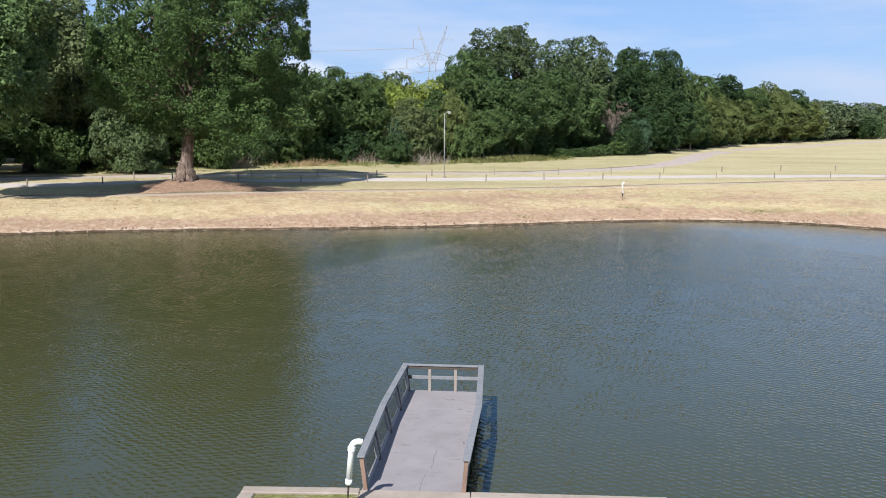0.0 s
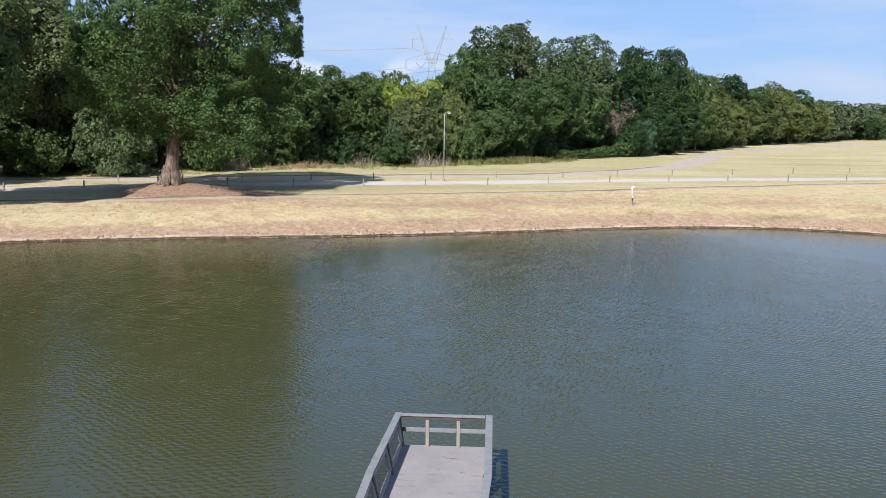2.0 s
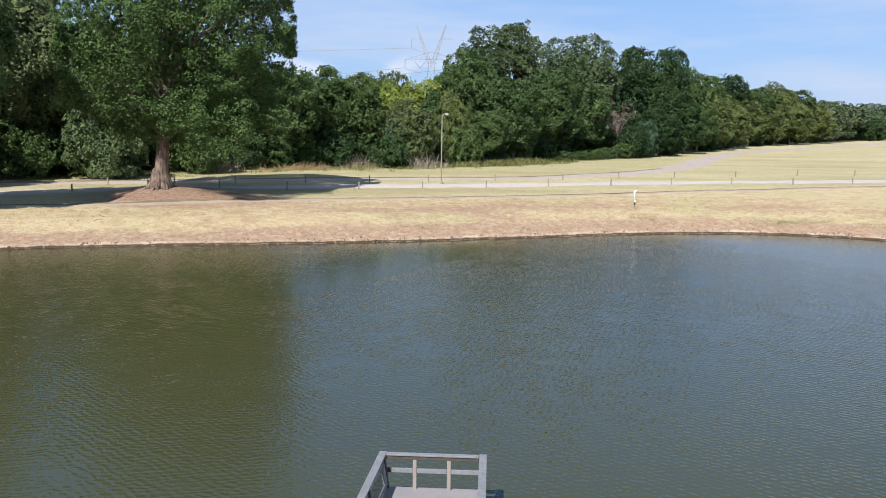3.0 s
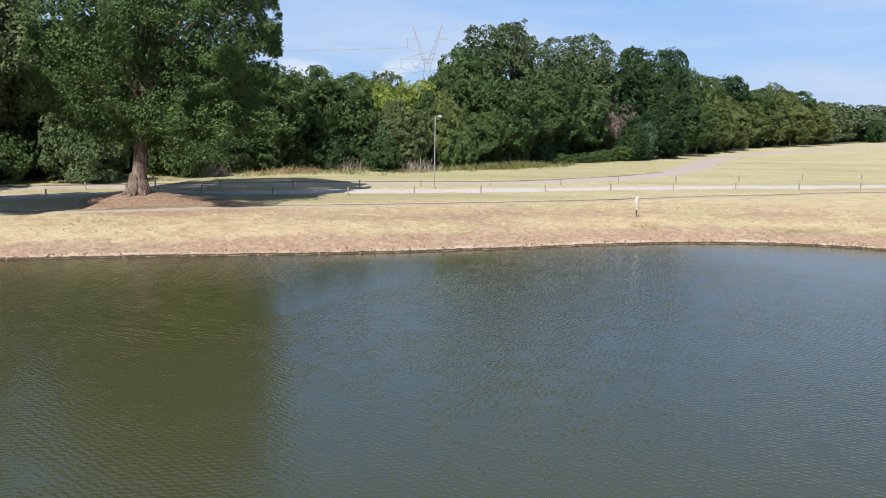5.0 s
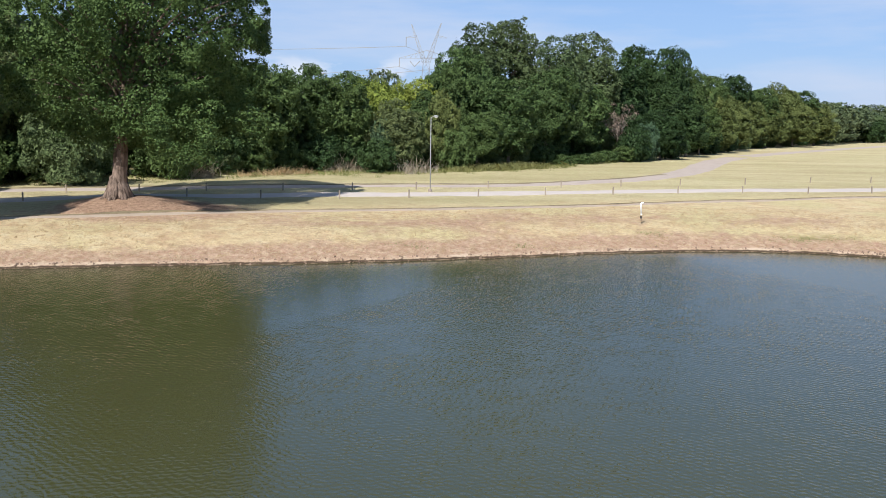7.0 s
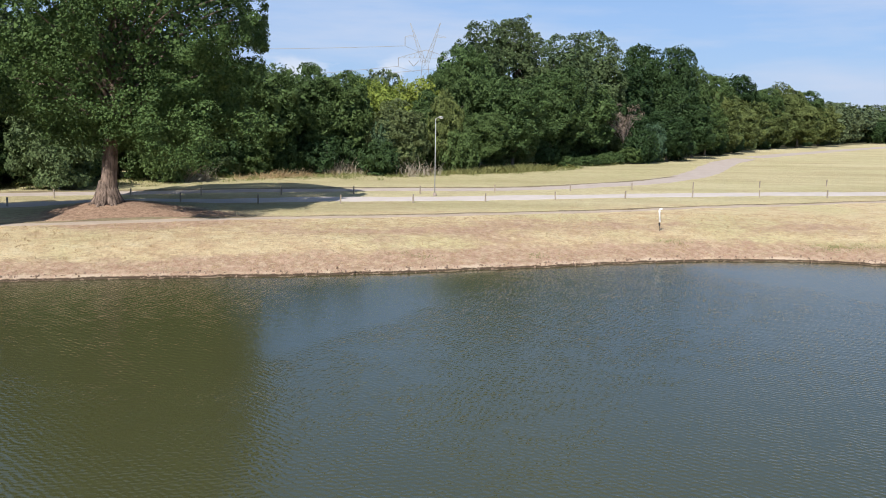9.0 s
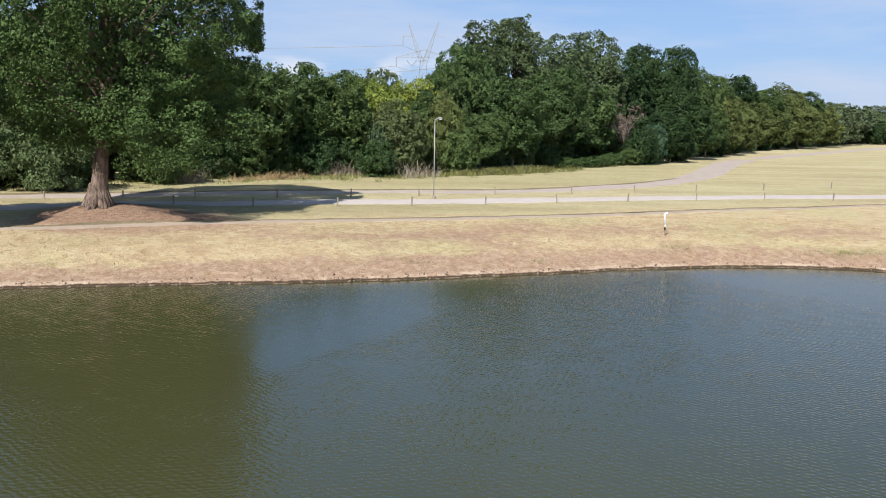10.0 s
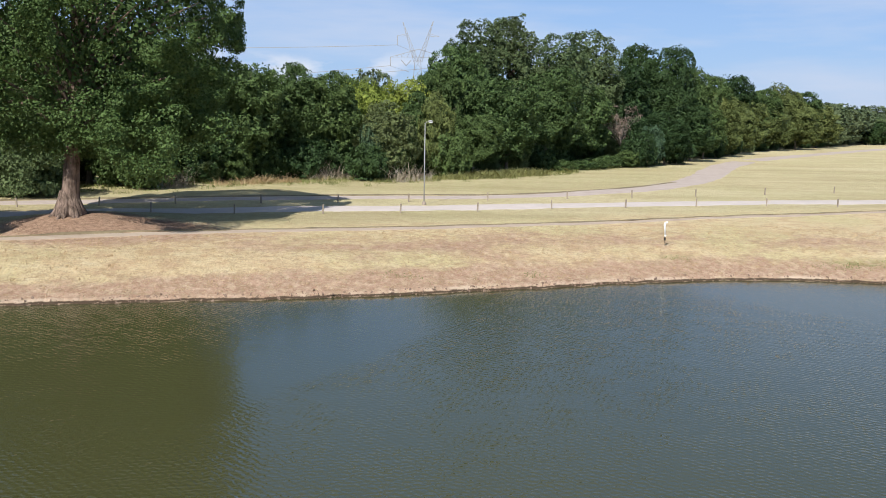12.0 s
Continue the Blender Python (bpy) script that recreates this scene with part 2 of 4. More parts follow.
def road_material(name, a, b, seam):
    k = Mat(name, 0.9, 0, 0.2)
    c = k.ramp(k.noise(0.8, 6, 0.65), (0.3, a), (0.7, b))
    c = k.mix(k.band(k.noise(9, 5, 0.75), 0.45, 0.72, 0.0, 0.35), c, seam)
    c = k.mix(k.band(k.noise(0.22, 4, 0.6, (1, 4, 1)), 0.52, 0.68, 0.0, 0.4), c, seam)
    k.color(c).bump(k.noise(30, 4, 0.7), 0.5, 0.01)
    return k.m


def leaf_material(name, dark, light, through_it=0.16):
    k = Mat(name, 0.6, 0, 0.13)
    clump = k.noise(0.45, 3, 0.6)
    c = k.ramp(k.math("ADD", k.math("MULTIPLY", k.island(), 0.6), k.math("MULTIPLY", clump, 0.5)), (0.2, dark), (0.85, light))
    c = k.mix(k.math("MULTIPLY", k.random(), 0.28), c, tuple(0.7 * v for v in dark))
    warm = k.math("FRACT", k.math("MULTIPLY", k.random(), 7.31))
    c = k.mix(k.math("MULTIPLY", warm, 0.35), c, (light[0] * 1.08, light[1] * 0.97, light[2] * 0.85))
    k.color(c).leafy(through_it, c)
    return k.m


def bark_material(name, a, b):
    k = Mat(name, 0.95, 0, 0.1)
    ridge = k.noise(4.2, 6, 0.72, (1, 1, 0.14))
    k.color(k.ramp(ridge, (0.38, a), (0.62, b))).bump(ridge, 1.0, 0.12).bump(k.noise(22, 5, 0.7, (1, 1, 0.4)), 0.8, 0.03)
    return k.m


def wood_material(name, a, b, stretch):
    k = Mat(name, 0.75, 0, 0.25)
    grain = k.noise(6, 6, 0.65, stretch, k.local)
    c = k.ramp(grain, (0.25, a), (0.75, b))
    c = k.mix(k.band(k.noise(1.4, 5, 0.7), 0.55, 0.75, 0.0, 0.45), c, tuple(v * 0.6 for v in a))
    c = k.mix(k.math("MULTIPLY", k.random(), 0.25), c, b)
    k.color(c).bump(grain, 0.5, 0.006)
    return k.m


def deck_material():
    k = Mat("grey_deck_paint", 0.85, 0, 0.2)
    c = k.ramp(k.noise(0.9, 6, 0.6), (0.3, (0.222, 0.198, 0.198)), (0.7, (0.284, 0.256, 0.256)))
    c = k.mix(k.band(k.noise(2.1, 7, 0.75, (1, 2.5, 1)), 0.55, 0.70, 0.0, 0.6), c, (0.117, 0.108, 0.108))
    c = k.mix(k.band(k.noise(3.1, 6, 0.8), 0.62, 0.68, 0.0, 0.55), c, (0.318, 0.310, 0.312))
    c = k.mix(k.band(k.noise(28, 4, 0.7), 0.5, 0.75, 0.0, 0.25), c, (0.106, 0.097, 0.096))
    k.color(c).bump(k.noise(40, 5, 0.7), 0.35, 0.004)
    return k.m


def concrete_material():
    k = Mat("concrete", 0.9, 0, 0.2)
    c = k.ramp(k.noise(1.2, 7, 0.7), (0.25, (0.244, 0.196, 0.155)), (0.7, (0.354, 0.296, 0.242)))
    c = k.mix(k.band(k.noise(6, 6, 0.75), 0.55, 0.75, 0.0, 0.5), c, (0.148, 0.122, 0.094))
    k.color(c).bump(k.noise(35, 5, 0.7), 0.6, 0.008)
    return k.m


def plain_material(name, c, rough=0.5, metal=0.0, wear=(0.3, 0.3, 0.3)):
    k = Mat(name, rough, metal, 0.4)
    k.color(k.mix(k.band(k.noise(4, 6, 0.75), 0.52, 0.75, 0.0, 0.45), c, wear)).bump(k.noise(30, 4, 0.6), 0.2, 0.003)
    return k.m


GRASS = grass_material()
WATER = water_material()
ROAD = road_material("pale_road", (0.430, 0.368, 0.325), (0.500, 0.434, 0.386), (0.350, 0.330, 0.280))
PATH_MAT = road_material("gravel_path", (0.355, 0.290, 0.242), (0.425, 0.355, 0.300), (0.290, 0.232, 0.188))
TRAIL = road_material("dirt_trail", (0.335, 0.262, 0.195), (0.405, 0.325, 0.248), (0.270, 0.205, 0.148))
DARK_STRIP = road_material("dark_strip", (0.13, 0.10, 0.06), (0.27, 0.215, 0.125), (0.09, 0.07, 0.04))
LEAF = {
    "oak": leaf_material("oak_leaves", (0.025, 0.053, 0.016), (0.112, 0.176, 0.053)),
    "elm": leaf_material("elm_leaves", (0.024, 0.048, 0.015), (0.106, 0.160, 0.053)),
    "park": leaf_material("shade_tree_leaves", (0.036, 0.064, 0.023), (0.142, 0.205, 0.070)),
    "hack": leaf_material("hackberry_leaves", (0.045, 0.067, 0.028), (0.163, 0.198, 0.081)),
    "tall": leaf_material("tall_tree_leaves", (0.028, 0.049, 0.021), (0.116, 0.158, 0.067)),
    "vine": leaf_material("vine_leaves", (0.044, 0.072, 0.029), (0.147, 0.195, 0.081)),
    "deep": leaf_material("deep_green_leaves", (0.014, 0.032, 0.011), (0.056, 0.097, 0.034)),
    "yellow": leaf_material("yellow_green_leaves", (0.085, 0.125, 0.022), (0.270, 0.320, 0.062)),
    "olive": leaf_material("olive_leaves", (0.046, 0.068, 0.020), (0.159, 0.189, 0.062)),
    "far": leaf_material("far_leaves", (0.041, 0.064, 0.031), (0.128, 0.163, 0.080)),
    "teal": leaf_material("blue_green_leaves", (0.032, 0.062, 0.034), (0.092, 0.148, 0.078)),
    "dead": leaf_material("dead_twigs", (0.120, 0.092, 0.075), (0.245, 0.195, 0.160), 0.05),
}
BARK = bark_material("oak_bark", (0.052, 0.037, 0.028), (0.26, 0.190, 0.148))
BARK_GREY = bark_material("grey_bark", (0.10, 0.085, 0.07), (0.22, 0.19, 0.16))
WOOD_GREY = wood_material("grey_painted_timber", (0.141, 0.143, 0.15), (0.238, 0.236, 0.238), (1, 1, 1))
WOOD_TAN = wood_material("weathered_timber", (0.165, 0.130, 0.102), (0.350, 0.300, 0.252), (1, 1, 0.15))
WOOD_TRIM = wood_material("pale_grey_timber", (0.24, 0.225, 0.21), (0.38, 0.365, 0.345), (1, 1, 1))
WOOD_POST = wood_material("bollard_timber", (0.150, 0.118, 0.090), (0.36, 0.300, 0.230), (1, 1, 0.15))
WOOD_BROWN = wood_material("red_brown_timber", (0.15, 0.0924, 0.066), (0.29, 0.194, 0.145), (1, 1, 0.15))
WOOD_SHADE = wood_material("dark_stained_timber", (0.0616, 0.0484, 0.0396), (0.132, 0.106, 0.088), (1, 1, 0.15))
# darkest timber: piles, under-beams, bin posts and two pieces of the end rail
WOOD_DARK = wood_material("dark_timber", (0.044, 0.0352, 0.0264), (0.106, 0.0836, 0.0616), (1, 1, 0.2))
DECK = deck_material()
CONCRETE = concrete_material()
PVC = plain_material("white_pvc", (0.80, 0.80, 0.77), 0.4, 0, (0.55, 0.52, 0.45))
PALE_STEEL = plain_material("pale_painted_steel", (0.31, 0.31, 0.30), 0.5, 0.0, (0.36, 0.35, 0.33))
STEEL_FAR = plain_material("weathered_lattice_steel", (0.27, 0.265, 0.26), 0.7, 0.0, (0.20, 0.17, 0.15))
WIRE = plain_material("rusty_wire", (0.10, 0.085, 0.07), 0.7, 0.3, (0.14, 0.08, 0.05))
BLACK = plain_material("black_rubber", (0.02, 0.02, 0.02), 0.7)
LENS = plain_material("frosted_lens", (0.75, 0.77, 0.78), 0.3)
STONE = plain_material("bank_stone", (0.22, 0.15, 0.105), 0.95, 0, (0.09, 0.062, 0.045))
STRAW = leaf_material("straw_stalks", (0.27, 0.225, 0.165), (0.48, 0.425, 0.335), 0.15)
DEAD_GRASS = leaf_material("dead_grass_blades", (0.34, 0.26, 0.155), (0.53, 0.43, 0.28), 0.15)
STRAW_WEED = leaf_material("yellow_weed_stems", (0.13, 0.14, 0.05), (0.330, 0.320, 0.125), 0.2)
BROWN_TUFT = leaf_material("withered_turf", (0.24, 0.168, 0.090), (0.50, 0.390, 0.230), 0.1)
GREEN_TUFT = leaf_material("green_tufts", (0.115, 0.135, 0.05), (0.26, 0.275, 0.115), 0.2)
WEED = leaf_material("weeds", (0.09, 0.115, 0.035), (0.27, 0.285, 0.10), 0.2)


# ---- mesh helpers ----
def thing(name, m, label, category, group="", kind=""):
    """An empty at the base of a thing, which carries its parts."""
    ob = new(name)
    ob.empty_display_size = 0.1
    ob.matrix_basis = m
    return tagged(ob, label, category, group, kind)


def part(name, bm, material, parent, label="", smooth=False):
    """Links a bmesh as one mesh under a thing or a part."""
    me = bpy.data.meshes.new(name)
    bm.to_mesh(me)
    bm.free()
    return mesh_part(name, me, material, parent, label, smooth)


def mesh_part(name, me, material, parent=None, label="", smooth=False):
    me.materials.append(material)
    if smooth:
        me.polygons.foreach_set("use_smooth", [True] * len(me.polygons))
    ob = new(name, me)
    if parent is not None:
        ob.parent = parent
    return tagged(ob, label) if label else ob


def raw_mesh(name, verts, faces):
    """A mesh from numpy arrays; all faces have the same number of corners."""
    me = bpy.data.meshes.new(name)
    n, c = faces.shape
    me.vertices.add(len(verts))
    me.vertices.foreach_set("co", np.ascontiguousarray(verts, np.float32).ravel())
    me.loops.add(n * c)
    me.loops.foreach_set("vertex_index", np.ascontiguousarray(faces, np.int32).ravel())
    me.polygons.add(n)
    me.polygons.foreach_set("loop_start", np.arange(0, n * c, c, dtype=np.int32))
    me.update(calc_edges=True)
    me.validate()
    return me


def box(bm, size, at=(0, 0, 0), rot=(0, 0, 0), bevel=0.0):
    """A box with its middle at the given place, its long edges softened."""
    m = pose(*at, *rot) @ Matrix.Diagonal((*size, 1))
    made = bmesh.ops.create_cube(bm, size=1, matrix=m)["verts"]
    if bevel:
        edges = list({e for v in made for e in v.link_edges})
        bmesh.ops.bevel(bm, geom=edges, offset=bevel, segments=1, affect="EDGES", profile=0.5)
    return bm


def beam(bm, a, b, w, h=None, bevel=0.006):
    """A timber from a to b, w wide and h high."""
    a, b = Vector(a), Vector(b)
    d = b - a
    q = d.to_track_quat("X", "Z").to_matrix().to_4x4()
    m = Matrix.Translation((a + b) / 2) @ q @ Matrix.Diagonal((d.length, w, h or w, 1))
    made = bmesh.ops.create_cube(bm, size=1, matrix=m)["verts"]
    if bevel:
        edges = list({e for v in made for e in v.link_edges})
        bmesh.ops.bevel(bm, geom=edges, offset=bevel, segments=1, affect="EDGES", profile=0.5)
    return bm


def tube(bm, points, radii, sides=8, cap=True):
    """A round bar of changing radius along points."""
    rings = []
    pts = [Vector(p) for p in points]
    side = None
    for i, p in enumerate(pts):
        d = (pts[min(i + 1, len(pts) - 1)] - pts[max(i - 1, 0)]).normalized()
        if side is None:
            side = d.orthogonal().normalized()
        side = (side - d * side.dot(d)).normalized()
        up = d.cross(side)
        rings.append([bm.verts.new(p + float(radii[i]) * (math.cos(2 * math.pi * k / sides) * side + math.sin(2 * math.pi * k / sides) * up)) for k in range(sides)])
    for r0, r1 in zip(rings, rings[1:]):
        for k in range(sides):
            bm.faces.new((r0[k], r0[(k + 1) % sides], r1[(k + 1) % sides], r1[k]))
    if cap:
        bm.faces.new(rings[0][::-1])
        bm.faces.new(rings[-1])
    return bm


# ---- the lie of the land ----
FAR_SHORE_X = [-130.7, -82, -56.1, -44.5, -34.4, -28.9, -22.3, -15.7, -9, -2.2, 5, 12.6, 18.6, 23.7, 27.8, 33, 37.7, 42.5, 46.8, 49]
FAR_SHORE_Y = [45, 57.2, 64.4, 67.4, 70.4, 72.7, 74.5, 76, 77.3, 79.2, 81.7, 84.6, 86.4, 86.9, 86.6, 85, 81.5, 75.3, 63.1, 43.5]
NEAR_SHORE_X = [-150, -60, -25, -12, -5.5, -4.5, 6.5, 7.5, 14, 30, 48]
NEAR_SHORE_Y = [-24, -17.5, -7, 3.8, 11, 17, 17, 11, 3.8, -3.2, 16]
TRAIL_X = [-105, -64, -40.5, -28.8, -24, -18.8, -13, -7, -0.6, 6.2, 13.5, 21.5, 30.2, 39, 58.8, 96.8]
TRAIL_Y = [55.9, 74.7, 84.5, 88.4, 90.6, 92.9, 94.8, 96.7, 98.5, 101, 104.1, 107.8, 111.6, 114.5, 122, 137]
ROAD_X = [-120, -80.5, -55.3, -33.2, -24.1, -10, 1, 18.5, 38.1, 48.8, 79.1, 134.5, 359.5]
ROAD_Y = [55.5, 77.6, 90.6, 101.9, 105.3, 110.2, 113.3, 119.8, 125.3, 127.6, 133.5, 142.7, 177.9]
WALK_X = [-119, -55.3, -28.7, -9.1, 1.9, 8.0, 14.5, 22.1, 27.7, 34.7, 40.6, 47.2, 53.7, 66.2, 85.4, 143.7, 330]
WALK_Y = [71.5, 101.6, 114.3, 122.0, 123.6, 126.3, 129.7, 136.8, 143.1, 154.3, 167.6, 185.1, 202.0, 227.0, 254.7, 333.5, 545]
OAK = (-26.6, 94.7)

xs_dense = np.arange(-150, 48.01, 1.0)
shore_far = np.stack([xs_dense, np.interp(xs_dense, FAR_SHORE_X, FAR_SHORE_Y)], 1)
shore_near = np.stack([xs_dense[::-1], np.interp(xs_dense[::-1], NEAR_SHORE_X, NEAR_SHORE_Y)], 1)
kernel = np.array([1, 2, 3, 2, 1]) / 9
shore_far[2:-2, 1] = np.convolve(shore_far[:, 1], kernel, "valid")
SHORE = np.concatenate([shore_far, shore_near])


def shore_distance(x, y):
    """Metres from the water's edge: plus on land, minus in the pond."""
    p = np.stack([x, y], 1)
    best = np.full(len(p), 1e9)
    inside = np.zeros(len(p), bool)
    a_all, b_all = SHORE, np.roll(SHORE, -1, 0)
    for a, b in zip(a_all, b_all):
        ab = b - a
        t = np.clip(((p - a) @ ab) / max(ab @ ab, 1e-9), 0, 1)
        d = np.hypot(*(p - a - t[:, None] * ab).T)
        best = np.minimum(best, d)
        cross = ((a[1] > p[:, 1]) != (b[1] > p[:, 1]))
        if cross.any():
            xi = a[0] + (p[:, 1] - a[1]) / (b[1] - a[1] + 1e-12) * ab[0]
            inside ^= cross & (p[:, 0] < xi)
    return np.where(inside, -best, best)


def wobble(x, y, s, seed):
    """Cheap smooth waviness from a few sines."""
    return (np.sin(x * s + seed) * np.cos(y * s * 1.3 - seed * 2) + 0.5 * np.sin(x * s * 2.3 - y * s * 1.7 + seed * 3) + 0.3 * np.cos(x * s * 4.1 + y * s * 3.7 + seed)) / 1.8


def land(x, y, d=None):
    """Height of the ground."""
    x, y = np.atleast_1d(np.asarray(x, float)), np.atleast_1d(np.asarray(y, float))
    if d is None:
        d = shore_distance(x, y)
    d = d + 0.22 * wobble(x, y, 1.3, 2) + 0.16 * wobble(x, y, 3.1, 5) + 0.10 * wobble(x, y, 6.3, 9)
    up = np.interp(d, [-48, -9.6, -1.6, -0.45, -0.10, 0.0, 0.14, 1.4, 3.5, 6.8, 13, 19.5, 31, 48, 97, 650], [-2.2, -1.5, -0.45, -0.10, 0.0, 0.05, 0.22, 0.40, 0.80, 1.35, 1.62, 1.70, 1.90, 2.0, 2.1, 2.6])
    mound = 1.0 * np.exp(-((x - OAK[0] + 0.2) ** 2 / (2 * np.where(x < OAK[0], 3.1, 4.5) ** 2) + (y - OAK[1] - 0.2) ** 2 / (2 * np.where(y < OAK[1] + 0.2, 2.4, 5.0) ** 2)))
    mound = mound * np.clip((y - np.interp(x, TRAIL_X, TRAIL_Y) - 0.5) / 2.6, 0, 1) ** 0.8
    fade = np.clip((d - 0.8) / 6, 0, 1)
    return up + fade * (mound + 0.06 * wobble(x, y, 0.21, 1) + 0.025 * wobble(x, y, 0.9, 4) * np.clip(1 - (d - 36) / 16, 0, 1))


def height(x, y):
    return float(land([x], [y])[0])


# the ground, one sheet out to the horizon
def steps(lo, hi, fine, reach):
    core = list(np.arange(lo, hi + 0.01, fine))
    w, out = fine, []
    p = hi
    while p < reach:
        w *= 1.22
        p += w
        out.append(p)
    w, left, p = fine, [], lo
    while p > -reach:
        w *= 1.22
        p -= w
        left.append(p)
    return np.array(left[::-1] + core + out)


gx, gy = steps(-52, 56, 0.36, 3600), np.unique(np.concatenate([steps(69, 140, 0.6, 3600), np.arange(66.05, 88.6, 0.16)]))
GX, GY = np.meshgrid(gx, gy)
fx, fy = GX.ravel(), GY.ravel()
fd = shore_distance(fx, fy)
fz = land(fx, fy, fd)
idx = np.arange(len(fx)).reshape(GX.shape)
quads = np.stack([idx[:-1, :-1], idx[:-1, 1:], idx[1:, 1:], idx[1:, :-1]], -1).reshape(-1, 4)
g_me = raw_mesh("ground", np.stack([fx, fy, fz], 1), quads)
fs, fo = fd / 1.62, (fy - OAK[1]) / 1.62
soil = np.clip(1.15 - (fs - 0.3) / 2.4, 0, 1) * 0.62 + 0.42 * np.clip(1 - np.abs(fs - 6.0) / 6.0, 0, 1) * np.clip(np.interp(fx, [-18, -5, 8, 20], [0.05, 1, 1, 0.7]), 0, 1)
soil += 0.8 * np.exp(-((fx - OAK[0] - 3) ** 2 / 75 + (fo + 1.5) ** 2 / 14))
lush = np.clip((fy - np.interp(fx, WALK_X, WALK_Y) - 2.4) / 10, 0, 1) * np.clip(1 - (fx - 30) / 30, 0, 1) * 0.4 + 0.05
GREEN = [(29.4, 89.2, 14, 1.4, 1.3), (17.2, 90.0, 1.0, 0.5, 0.9), (-1.7, 82.3, 2.0, 0.4, 0.9), (6.6, 84.4, 1.0, 0.35, 0.9)]
for cx, cy, sx, sy, much in GREEN:
    lush += much * np.exp(-((fx - cx) ** 2 / sx + (fy - cy) ** 2 / sy))
field = np.clip((fy - np.interp(fx, TRAIL_X, TRAIL_Y)) / 6, 0, 1)
mulch = np.exp(-((fx - OAK[0] - 2.5) ** 2 / np.where(fx < OAK[0] + 2.5, 60, 130) + (fy - OAK[1] + 1.2) ** 2 / 22)) * np.clip((fy - np.interp(fx, TRAIL_X, TRAIL_Y) - 0.4) / 1.2, 0, 1)
for nm, val in (("soil", soil), ("lush", lush), ("field", field), ("mulch", mulch)):
    g_me.attributes.new(nm, "FLOAT", "POINT").data.foreach_set("value", val.astype(np.float32))
ground = mesh_part("ground", g_me, GRASS, None, "", True)
tagged(ground, "sunburnt straw-coloured park grass with bare reddish soil along the water", "ground", "", "structure")

# the pond
wx = np.concatenate([np.linspace(-155, -47, 14), np.arange(-46, 46, 0.9), np.linspace(46, 55, 4)])
wy = np.concatenate([np.linspace(-28, 22, 12), np.arange(23, 90, 1.1), [92, 95]])
WX, WY = np.meshgrid(wx, wy)
widx = np.arange(WX.size).reshape(WX.shape)
wq = np.stack([widx[:-1, :-1], widx[:-1, 1:], widx[1:, 1:], widx[1:, :-1]], -1).reshape(-1, 4)
w_me = raw_mesh("water", np.stack([WX.ravel(), WY.ravel(), np.zeros(WX.size)], 1), wq)
# sheltered water: beyond a wind line, and under the far bank
LEE_X = [-134.2, -28.8, -11.8, -7.8, -5.3, -2.6, -0.2, 2.3, 4.2, 8.6, 14.6, 17.7, 21.3, 24.8, 31.1, 56.6]
LEE_Y = [31, 41.1, 50.2, 55.3, 59.1, 63.4, 67.3, 73.8, 79.4, 82.1, 81.7, 78.7, 74.9, 70.2, 62.4, 51.9]
calm = (WY - np.interp(WX, LEE_X, LEE_Y) + 0.8 * wobble(WX, WY / 1.6, 0.7, 2)).ravel()
calm = np.clip(0.5 + calm / np.interp(WX.ravel(), [-8, 4, 14], [2.9, 3.9, 8.0]), 0, 1)
calm = np.maximum(calm, 0.45 * np.clip((WY.ravel() - 33) / 46, 0, 1)) * np.interp(WX.ravel(), [-11, -6], [0.12, 1.0])
w_me.attributes.new("calm", "FLOAT", "POINT").data.foreach_set("value", calm.astype(np.float32))
water = tagged(mesh_part("water", w_me, WATER, None, "", True), "murky olive pond water with small wind ripples", "water", "", "structure")


def strip(name, xs, ys, width, material, lift, label, ragged=0.12, x0=-130, x1=250, step=0.7):
    """A road or path laid over the ground along a line of places."""
    pts = np.stack([np.arange(x0, x1, step), np.interp(np.arange(x0, x1, step), xs, ys)], 1)
    for _ in range(6):
        pts[1:-1] = (pts[:-2] + 2 * pts[1:-1] + pts[2:]) / 4
    tan = np.gradient(pts, axis=0)
    nor = np.stack([-tan[:, 1], tan[:, 0]], 1) / np.hypot(*tan.T)[:, None]
    w = np.array([width(x) if callable(width) else width for x in pts[:, 0]])
    n = 9
    cols = []
    for j in range(n):
        u = j / (n - 1) - 0.5
        edge = ragged * (wobble(pts[:, 0], pts[:, 1], 1.9, 3 + (j > 4)) + wobble(pts[:, 0], pts[:, 1], 0.6, 7)) if j in (0, n - 1) else 0
        q = pts + nor * (u * w + np.sign(u) * edge)[:, None]
        z = land(q[:, 0], q[:, 1]) + (lift if 0 < j < n - 1 else -0.02)
        cols.append(np.stack([q[:, 0], q[:, 1], z], 1))
    v = np.stack(cols, 1)
    ii = np.arange(v.shape[0] * n).reshape(-1, n)
    f = np.stack([ii[:-1, :-1], ii[1:, :-1], ii[1:, 1:], ii[:-1, 1:]], -1).reshape(-1, 4)[:, ::-1]
    ob = mesh_part(name, raw_mesh(name, v.reshape(-1, 3), f), material, None, "", True)
    return tagged(ob, label, "path" if "path" in name else name, "", "structure")


